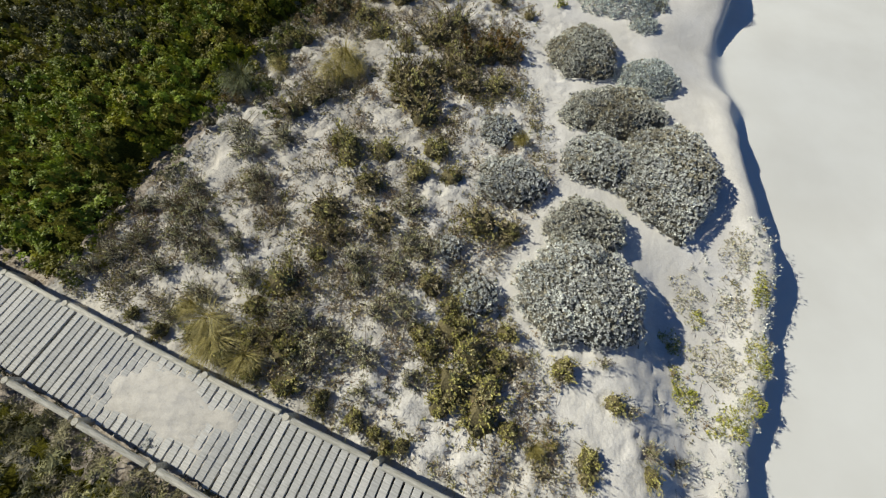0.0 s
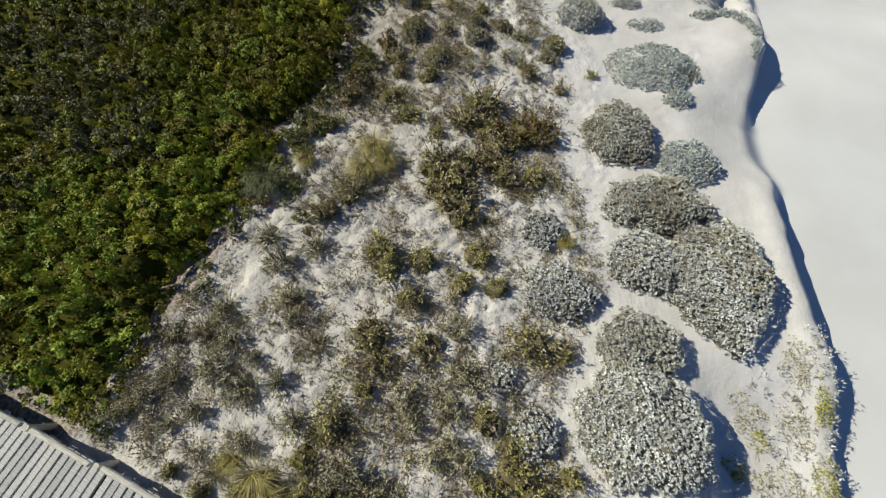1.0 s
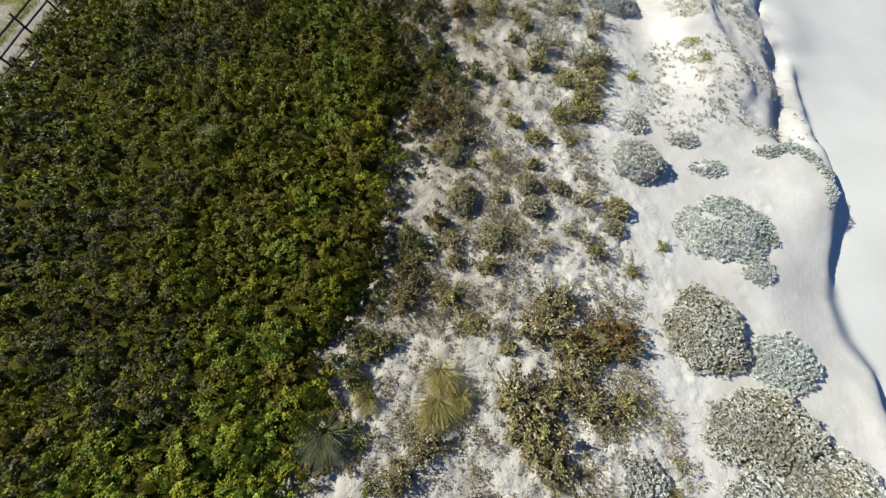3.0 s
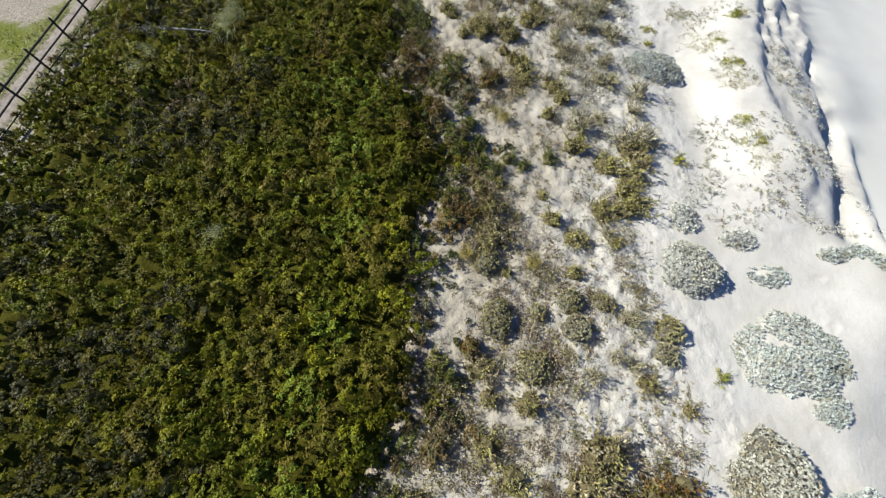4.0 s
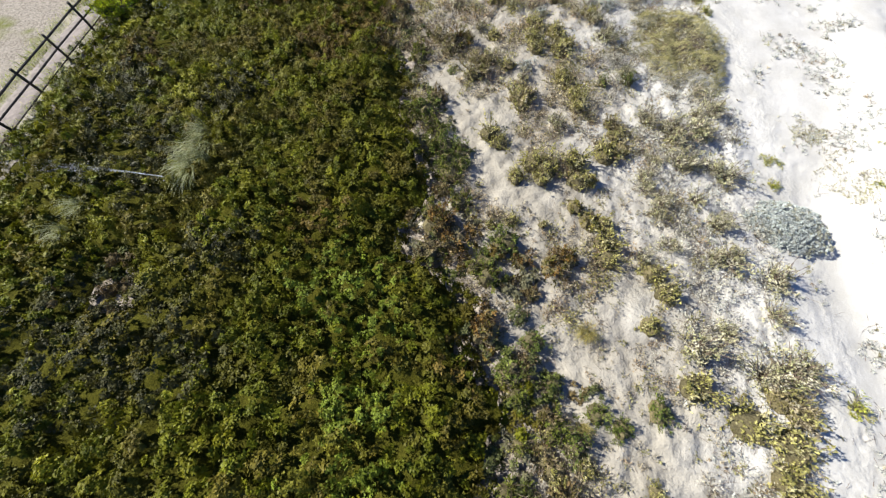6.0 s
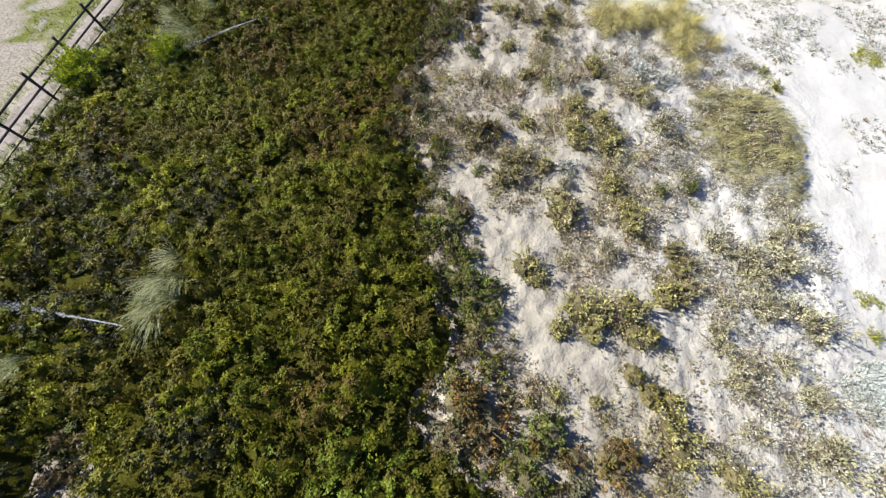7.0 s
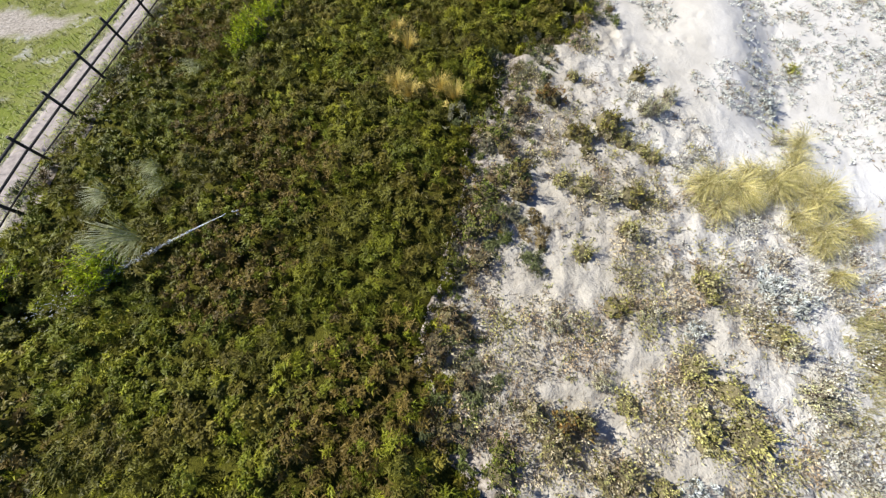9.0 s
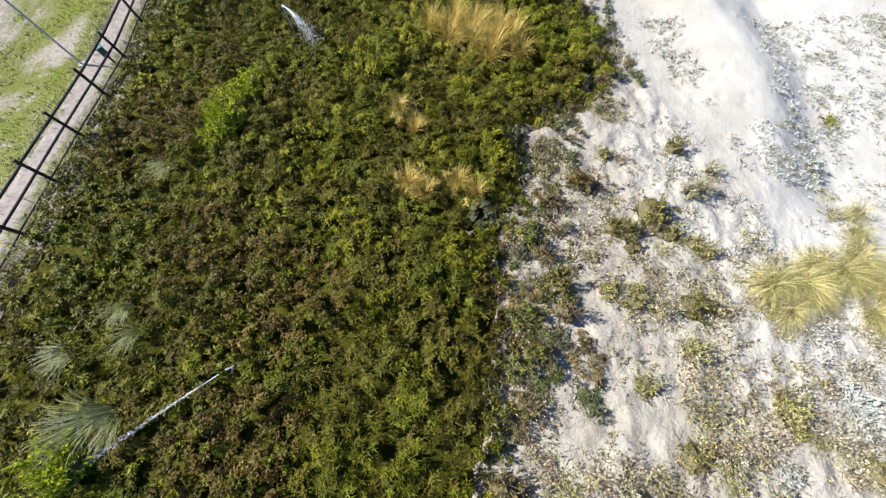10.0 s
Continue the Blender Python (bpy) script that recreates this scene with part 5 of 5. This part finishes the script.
def build_seedlings():
    r = np.random.default_rng(41)
    n = 60000
    x, y = r.uniform(-6.5, 9, n), r.uniform(-4.5, 34, n)
    zone = smooth(-0.4, 0.1, x - edge(THICKET_EDGE, y)) * smooth(0.1, -0.6, x - edge(LANE, y))
    zone = zone * (0.25 + 0.75 * smooth(0.40, 0.56, fbm(x, y, 0.8, 2, 3))) * np.where(y > 11, 0.30, 0.7)
    for bx, by, rx, ry in BARE:
        zone = zone * (0.06 + 0.94 * smooth(0.6, 1.3, np.hypot((x - bx) / rx, (y - by) / ry)))
    right = smooth(0.2, 0.7, x - edge(LANE, y)) * smooth(0.0, -0.3, x - edge(LIP, y)) * smooth(0.50, 0.66, fbm(x, y, 1.1, 5, 3)) * np.where(y > 24, 0.9, np.where(y > 10.5, 0.45, 0.0))
    right = np.maximum(right, 0.5 * smooth(26.5, 28.5, y) * smooth(0.3, 1.2, x - edge(CREST, y)) * smooth(0.35, 0.5, fbm(x, y, 0.9, 4, 3)))
    fringe = smooth(-0.8 - 1.3 * smooth(0.5, -1.0, y), -0.2, x - edge(LIP, y)) * smooth(0.12, 0.0, x - edge(LIP, y)) * np.where(y < 0.5, 0.45, np.where(y < 10.5, 0.0, 0.2))
    side = 0.318 * (x + 4.25) + 0.948 * (y + 2.76)
    south = 0.8 * smooth(0.5, 0.25, side) * smooth(2.0, 1.0, x) * (fbm(x, y, 0.6, 3, 2) > 0.45)
    ok = (r.random(n) < np.maximum(np.maximum(zone, right), np.maximum(fringe, south))) & (side > 0.12)
    x, y = x[ok], y[ok]
    z = ground_height(x, y)
    n = len(x)
    size = 0.3 + 0.7 * r.random(n) ** 2.0
    each = (5 + 22 * size ** 1.3).astype(int)
    who = np.repeat(np.arange(n), each)
    m = len(who)
    t = thing("seedlings", (0, 0, 0), "scattered small herbs, seedlings and dry stems on the sand", "herbs", kind="stuff")
    pal = np.array([(0.30, 0.27, 0.13), (0.25, 0.225, 0.10), (0.40, 0.34, 0.22), (0.29, 0.22, 0.13), (0.45, 0.39, 0.27), (0.32, 0.30, 0.12)])
    tone = pal[r.choice(len(pal), n)] * r.uniform(0.75, 1.25, (n, 1))
    far = (x - edge(THICKET_EDGE, y)) / (edge(LANE, y) - edge(THICKET_EDGE, y))
    silver = r.random(n) < np.maximum(0.75 * smooth(0.45, 0.8, far) * smooth(9, 14, y), 0.85 * smooth(0.95, 1.1, far))
    tone = np.where(silver[:, None], np.array([(0.52, 0.52, 0.44)]) * r.uniform(0.75, 1.2, (n, 1)), tone)
    d = unit(r.normal(size=(m, 3)) + np.array([0, 0, 0.6]))
    d[:, 2] = np.abs(d[:, 2])
    base = np.stack([x[who], y[who], z[who] + 0.005], 1) + d * (0.13 * size[who] * r.random(m))[:, None]
    v, f, c = slips(r, base, unit(d + 0.5 * r.normal(size=(m, 3))), r.uniform(0.028, 0.056, m), r.uniform(0.014, 0.025, m), tone[who] * (1 + 0.15 * r.normal(size=(m, 1))).clip(0.6, 1.5))
    mesh_object("foliage", v, f, LEAF, t, c)
    # dead stems lying about
    k = 12000
    i = r.choice(np.flatnonzero(x < edge(LIP, y) - 0.5), k)
    a = np.stack([x[i] + r.normal(0, 0.12, k), y[i] + r.normal(0, 0.12, k), z[i] + 0.012], 1)
    ang = r.uniform(0, 6.28, k)
    ln = r.uniform(0.05, 0.22, k)
    b = a + np.stack([np.cos(ang) * ln, np.sin(ang) * ln, r.uniform(-0.01, 0.10, k)], 1)
    v, f = sticks(a, b, 0.004, 0.002)
    mesh_object("dead_stems", v, f, TWIG, t)


build_seedlings()


def sand_heap(x, y, rx, ry, h, turn):
    """Loose sand dug out of a burrow."""
    n = 26
    a = np.linspace(-1.3, 1.3, n)
    u, v = np.meshgrid(a, a)
    q = np.hypot(u, v) + 0.5 * (fbm(u + x, v + y, 0.6, 4, 3) - 0.5)
    ca, sa = math.cos(turn), math.sin(turn)
    wx, wy = x + u * rx * ca - v * ry * sa, y + u * rx * sa + v * ry * ca
    z = ground_height(wx, wy) - 0.05 + (h + 0.05) * np.clip(1 - q ** 2, 0, 1) ** 0.8 * (0.7 + 0.6 * fbm(wx, wy, 0.12, 3, 2))
    i = np.arange(n * n).reshape(n, n)
    f = np.stack([i[:-1, :-1], i[:-1, 1:], i[1:, 1:], i[1:, :-1]], -1).reshape(-1, 4)
    ob = mesh_object("sand_heap", np.stack([wx, wy, z], -1).reshape(-1, 3), f.tolist(), SAND, None, None, True)
    a = ob.data.attributes.new("zone", "FLOAT_COLOR", "POINT")
    a.data.foreach_set("color", np.tile(np.array([0, 0.75, 0, 1.0], np.float32), n * n))
    tagged(ob, "heap of loose pale sand beside a burrow at the thicket", "sand", "burrow sand heaps")


sand_heap(-4.28, 16.28, 0.24, 0.18, 0.10, 0.4)
sand_heap(-4.02, 15.95, 0.26, 0.13, 0.14, -0.3)


def build_herbage():
    """Low brown, olive and beige plants that fill the ground between the single shrubs."""
    r = np.random.default_rng(47)
    t = thing("herbage", (0, 0, 0), "patchy low olive, brown and beige dune herbs on sand", "herbs", kind="stuff")
    n = 7800
    x, y = r.uniform(-6.3, 5.5, n), r.uniform(-4.2, 34, n)
    zone = smooth(-0.3, 0.2, x - edge(THICKET_EDGE, y)) * smooth(-0.2, -0.8, x - edge(LANE, y))
    zone = zone * smooth(0.42, 0.56, fbm(x, y, 1.0, 5, 3) + 0.03 * smooth(17, 21, y) + 0.03 * smooth(20.5, 22.5, y) * smooth(28.5, 27.0, y)) * np.where(y > 10, 1.0, np.where((y < 1.5) & (x < -2.5), 1.2, 0.95))
    te = x - edge(THICKET_EDGE, y)
    zone = np.maximum(zone, 0.6 * smooth(1.1, 0.2, te) * smooth(-0.7, -0.3, te) * smooth(2.0, 6.0, y))
    for bx, by, rx, ry in BARE:
        zone = zone * smooth(0.7, 1.3, np.hypot((x - bx) / rx, (y - by) / ry))
    ok = (r.random(n) < zone) & (0.318 * (x + 4.25) + 0.948 * (y + 2.76) > 0.3)
    x, y = x[ok], y[ok]
    n = len(x)
    z = ground_height(x, y)
    size = r.uniform(0.11, 0.32, n)
    pal = np.array([(0.25, 0.225, 0.085), (0.29, 0.23, 0.13), (0.38, 0.32, 0.20), (0.27, 0.245, 0.08), (0.26, 0.19, 0.105), (0.34, 0.29, 0.18)])
    which = ((fbm(x, y, 1.4, 6, 2) * 9).astype(int) + r.integers(0, 3, n)) % len(pal)
    tone = pal[which] * r.uniform(0.75, 1.25, (n, 1))
    far = (x - edge(THICKET_EDGE, y)) / (edge(LANE, y) - edge(THICKET_EDGE, y))
    tone = tone * (1.1 + 0.35 * smooth(12, 18, y))[:, None]
    tone = np.where((r.random(n) < 0.8 * smooth(0.4, 0.7, far) * smooth(9, 14, y))[:, None], np.array([(0.52, 0.49, 0.38)]) * r.uniform(0.75, 1.2, (n, 1)), tone)
    each = ((size / 0.2) ** 1.6 * 58).astype(int)
    who = np.repeat(np.arange(n), each)
    m = len(who)
    d = unit(r.normal(size=(m, 3)) + np.array([0, 0, 0.5]))
    d[:, 2] = np.abs(d[:, 2])
    base = np.stack([x[who], y[who], z[who]], 1) + d * (size[who] * r.random(m) ** 0.6)[:, None] * np.array([1, 1, 0.75])
    way = unit(d + 0.7 * r.normal(size=(m, 3)))
    v, f, c = slips(r, base, way, r.uniform(0.028, 0.056, m), r.uniform(0.015, 0.026, m), tone[who] * (1 + 0.18 * r.normal(size=(m, 1))).clip(0.6, 1.5))
    mesh_object("foliage", v, f, LEAF, t, c)
    k = n * 7
    i = np.repeat(np.arange(n), 7)
    dd = unit(r.normal(size=(k, 3)) + np.array([0, 0, 0.6]))
    dd[:, 2] = np.abs(dd[:, 2])
    a = np.stack([x[i], y[i], z[i]], 1)
    v, f = sticks(a, a + dd * size[i][:, None] * 1.1, 0.004, 0.002)
    mesh_object("stems", v, f, TWIG, t)


build_herbage()


# ---- taller plants inside the thicket ----
spread(kinds_of(2, 200, shrub, "bright_shrub", "bright lime-green leafy shrub standing out of the thicket", "shrub", "bright shrubs",
       [(0.38, 0.44, 0.01), (0.46, 0.48, 0.015), (0.24, 0.31, 0.01)], branches=84, per=24, height=0.9, leaf=(0.03, 0.05)),
       [(-14.35, 24.35, 0.5), (-14.05, 24.12, 0.48), (-14.42, 23.9, 0.42), (-13.95, 24.45, 0.36), (-10.45, 30.75, 0.36), (-10.25, 31.25, 0.40), (-10.05, 31.8, 0.34), (-9.85, 32.35, 0.28), (-10.5, 31.2, 0.3), (-11.9, 24.85, 0.36), (-11.82, 24.58, 0.32), (-12.0, 24.65, 0.26)], sink=-0.52)
spread(kinds_of(3, 220, tussock, "pale_tussock", "arching pale grey-green grass tussock among thicket shrubs", "grass", "pale tussocks",
       [(0.26, 0.27, 0.09), (0.19, 0.21, 0.06), (0.40, 0.40, 0.20)], droop=0.8, count=120, long=(0.4, 0.9), lean=(-0.65, -0.55), thin=1.0),
       [(-11.8, 16.7, 0.4), (-12.0, 16.1, 0.4), (-9.4, 18.3, 0.5), (-9.6, 17.7, 0.55), (-9.75, 18.2, 0.45), (-9.5, 18.7, 0.4), (-9.3, 17.9, 0.4), (-11.2, 26.6, 0.35), (-11.4, 25.4, 0.6), (-11.7, 25.2, 0.5),
        (-11.2, 25.3, 0.4), (-12.3, 26.4, 0.4), (-11.4, 30.1, 0.35), (-8.2, 10.3, 0.35), (-7.95, 10.3, 0.3), (-9.6, 17.8, 0.35), (-11.5, 27.1, 0.35)], sink=-0.44, r0=0.68, turn=0.5)

DRY = [(-5.6, 33.6, 0.5), (-5.2, 33.2, 0.55), (-5.0, 33.8, 0.5), (-4.7, 33.1, 0.55), (-4.5, 33.6, 0.5), (-4.2, 32.8, 0.55), (-4.0, 33.3, 0.52), (-4.3, 32.4, 0.46),
       (-3.7, 33.0, 0.5), (-3.6, 32.5, 0.4), (-6.4, 29.1, 0.3), (-6.1, 28.8, 0.28), (-5.4, 29.0, 0.28), (-6.5, 31.0, 0.28), (-6.2, 30.4, 0.25), (-5.1, 28.7, 0.25)]
spread(kinds_of(3, 240, tussock, "dry_grass_tuft", "golden dry grass tuft standing among thicket shrubs", "grass", "dry grass tufts",
       [(0.52, 0.38, 0.07), (0.42, 0.30, 0.05), (0.60, 0.46, 0.13)], count=240, long=(0.3, 0.6), lean=(-0.15, -0.15), thin=0.8, droop=0.3), DRY, sink=-0.42, r0=0.5)


# ---- fence, footpath, sprinklers ----
def build_fence():
    r = random.Random(9)
    fence = thing("fence", (0, 0, 0), "dark pole fence with three rails along the footpath", "fence")
    ys = [27.68 + (1.41 if k < 0 else 1.315) * k for k in range(-19, 11)]
    for k, y in enumerate(ys):
        x = float(fence_x(y))
        z = float(base_height(x, y))
        part("post", bm_rod(bmesh.new(), (x, y, z - 0.3), (x + r.uniform(-.03, .03), y + r.uniform(-.03, .03), z + 0.88 + r.uniform(-.03, .03)), 0.04, 0.037, 8, 0.002, 2), DARK_POLE, fence)
        if k + 1 < len(ys):
            x2, y2 = float(fence_x(ys[k + 1])), ys[k + 1]
            z2 = float(base_height(x2, y2))
            for h, rad in ((0.71, 0.027), (0.41, 0.025), (0.12, 0.018)):
                part("rail", bm_rod(bmesh.new(), (x - 0.05, y, z + h + r.uniform(-.015, .015)), (x2 - 0.05, y2, z2 + h + r.uniform(-.015, .015)), rad, rad, 8, 0.002, 2), DARK_POLE, fence)


build_fence()


def build_footpath():
    ys = np.arange(-12, 48, 0.4)
    rows = []
    for u in np.linspace(-1.30, -0.26, 9):
        x = fence_x(ys) + u + 0.12 * (vnoise(ys, ys * 0 + u, 1.1, 3) - 0.5)
        h = base_height(x, ys) + (0.03 if -1.25 < u < -0.3 else -0.06) + 0.015 * (fbm(x, ys, 0.5, 4) - 0.5)
        rows.append(np.stack([x, ys, h], 1))
    v = np.stack(rows, 1)
    i = np.arange(v.shape[0] * 9).reshape(-1, 9)
    f = np.stack([i[:-1, :-1], i[:-1, 1:], i[1:, 1:], i[1:, :-1]], -1).reshape(-1, 4)
    tagged(mesh_object("footpath", v.reshape(-1, 3), f.tolist(), PATH_SAND, None, None, True), "pale gravel footpath along the dark pole fence", "path", kind="structure")


build_footpath()


WATER = leaf_material("water_spray", 0.15, 0.5, 0.5)      # drops pass the light on


def sprinkler(x, y, ang, reach, seed, tall=0.94):
    z = float(base_height(x, y))
    s = thing("sprinkler", (x, y, z), "grey riser sprinkler throwing a thin water jet over the thicket", "sprinkler", "sprinklers")
    part("riser", bm_rod(bmesh.new(), (0, 0, -0.1), (0, 0, tall - 0.12), 0.014, 0.013, 8), PIPE, s)
    ca, sa = math.cos(ang), math.sin(ang)
    bm = bm_rod(bmesh.new(), (0, 0, tall - 0.14), (0, 0, tall - 0.04), 0.022, 0.018, 8)
    bm_rod(bm, (-0.05 * ca, -0.05 * sa, tall - 0.06), (0.12 * ca, 0.12 * sa, tall), 0.013, 0.009, 8)
    nozzle = part("nozzle", bm, PIPE, s)
    part("swing_arm", bm_rod(bmesh.new(), (0.02, 0, tall - 0.04), (-0.10 * sa, 0.10 * ca, tall - 0.03), 0.007, 0.006, 6), PIPE, nozzle)
    r = np.random.default_rng(seed)
    n = 1500
    u = r.random(n) ** 1.2
    p = np.stack([ca * reach * u, sa * reach * u, tall + 0.25 * u * (1 - u) - 0.45 * u * u], 1)
    p = p + r.normal(size=(n, 3)) * (0.004 + 0.17 * u ** 2.4)[:, None]
    v, f = sticks(p, p + np.array([ca, sa, 0.0]) * (0.02 + 0.02 * r.random((n, 1))) + 0.004 * r.normal(size=(n, 3)), 0.0022, 0.0014)
    tagged(mesh_object("water_jet", v, f, WATER, s, np.full((len(v), 3), 0.93)), kind="stuff")


sprinkler(-10.08, 17.33, radians(172), 4.0, 1, 0.42)
sprinkler(-9.44, 25.86, radians(210), 4.2, 2, 0.42)
sprinkler(-9.13, 34.1, radians(-49), 1.1, 3)

lamp_post = thing("tall_pole", (-15.25, 34.35, float(base_height(-15.25, 34.35))), "tall thin grey-green metal pole standing beside the footpath", "pole")
part("shaft", bm_rod(bmesh.new(), (0, 0, -0.2), (0, 0, 2.6), 0.03, 0.022, 10), PIPE, lamp_post)
part("foot_plate", bm_box(bmesh.new(), 0.16, 0.16, 0.02, pose(0, 0, 0.04), 0.003), PIPE, lamp_post)
box = thing("valve_box", (-14.15, 34.1, float(base_height(-14.15, 34.1))), "small teal plastic tap box on a dark stake beside the fence", "box")
part("stake", bm_rod(bmesh.new(), (0, 0, -0.2), (0, 0, 0.5), 0.03, 0.028, 8), DARK_POLE, box)
housing = part("housing", bm_box(bmesh.new(), 0.16, 0.13, 0.22, pose(0, 0, 0.46, 0, 0, 38), 0.012), GREEN_BOX, box)
part("lid", bm_box(bmesh.new(), 0.18, 0.15, 0.025, pose(0, 0, 0.58, 0, 0, 38), 0.008), GREEN_BOX, housing)
part("spout", bm_rod(bmesh.new(), (0.05, -0.05, 0.42), (0.20, -0.10, 0.38), 0.012, 0.012, 8), PIPE, box, "pale grey spout")


def build_verge():
    """Rough grass along the foot of the fence and at the path's far edge."""
    r = np.random.default_rng(53)
    n = 17000
    y = r.uniform(4.0, 40.0, n)
    far = r.random(n) < 0.45
    x = fence_x(y) + np.where(far, -1.50 + 0.22 * r.normal(size=n), -0.12 + 0.2 * r.normal(size=n))
    ok = r.random(n) < 0.3 + 0.9 * smooth(0.4, 0.6, fbm(x, y, 0.9, 3, 2))
    x, y = x[ok], y[ok]
    n = len(x)
    t = thing("verge_grass", (0, 0, 0), "rough yellow-green grass along the fence and footpath", "grass", kind="stuff")
    a, tilt = r.uniform(0, 6.28, n), r.uniform(0.2, 1.1, n)
    way = np.stack([np.cos(a) * np.sin(tilt), np.sin(a) * np.sin(tilt), np.cos(tilt)], 1)
    v, f, c = blades(np.stack([x, y, base_height(x, y) - 0.01], 1), way, r.uniform(0.12, 0.34, n), r.uniform(0.010, 0.018, n),
                     shades(r, n, [(0.30, 0.32, 0.06), (0.22, 0.26, 0.04), (0.38, 0.34, 0.12)]), 0.8)
    mesh_object("blade_tuft", v, f, STRAW, t, c)
    # tufts on the lawn patches past the path
    n = 22000
    x, y = r.uniform(-24.0, -14.5, n), r.uniform(14.0, 42.0, n)
    ok = (r.random(n) < smooth(0.42, 0.52, lawn_cover(x, y)) * 0.8) & (x < fence_x(y) - 1.35)
    x, y = x[ok], y[ok]
    n = len(x)
    a, tilt = r.uniform(0, 6.28, n), r.uniform(0.3, 1.2, n)
    way = np.stack([np.cos(a) * np.sin(tilt), np.sin(a) * np.sin(tilt), np.cos(tilt)], 1)
    v, f, c = blades(np.stack([x, y, ground_height(x, y) - 0.01], 1), way, r.uniform(0.08, 0.22, n), r.uniform(0.014, 0.028, n),
                     shades(r, n, [(0.20, 0.22, 0.025), (0.155, 0.175, 0.02), (0.25, 0.235, 0.055)]), 0.8)
    mesh_object("lawn_tuft", v, f, STRAW, t, c)


build_verge()
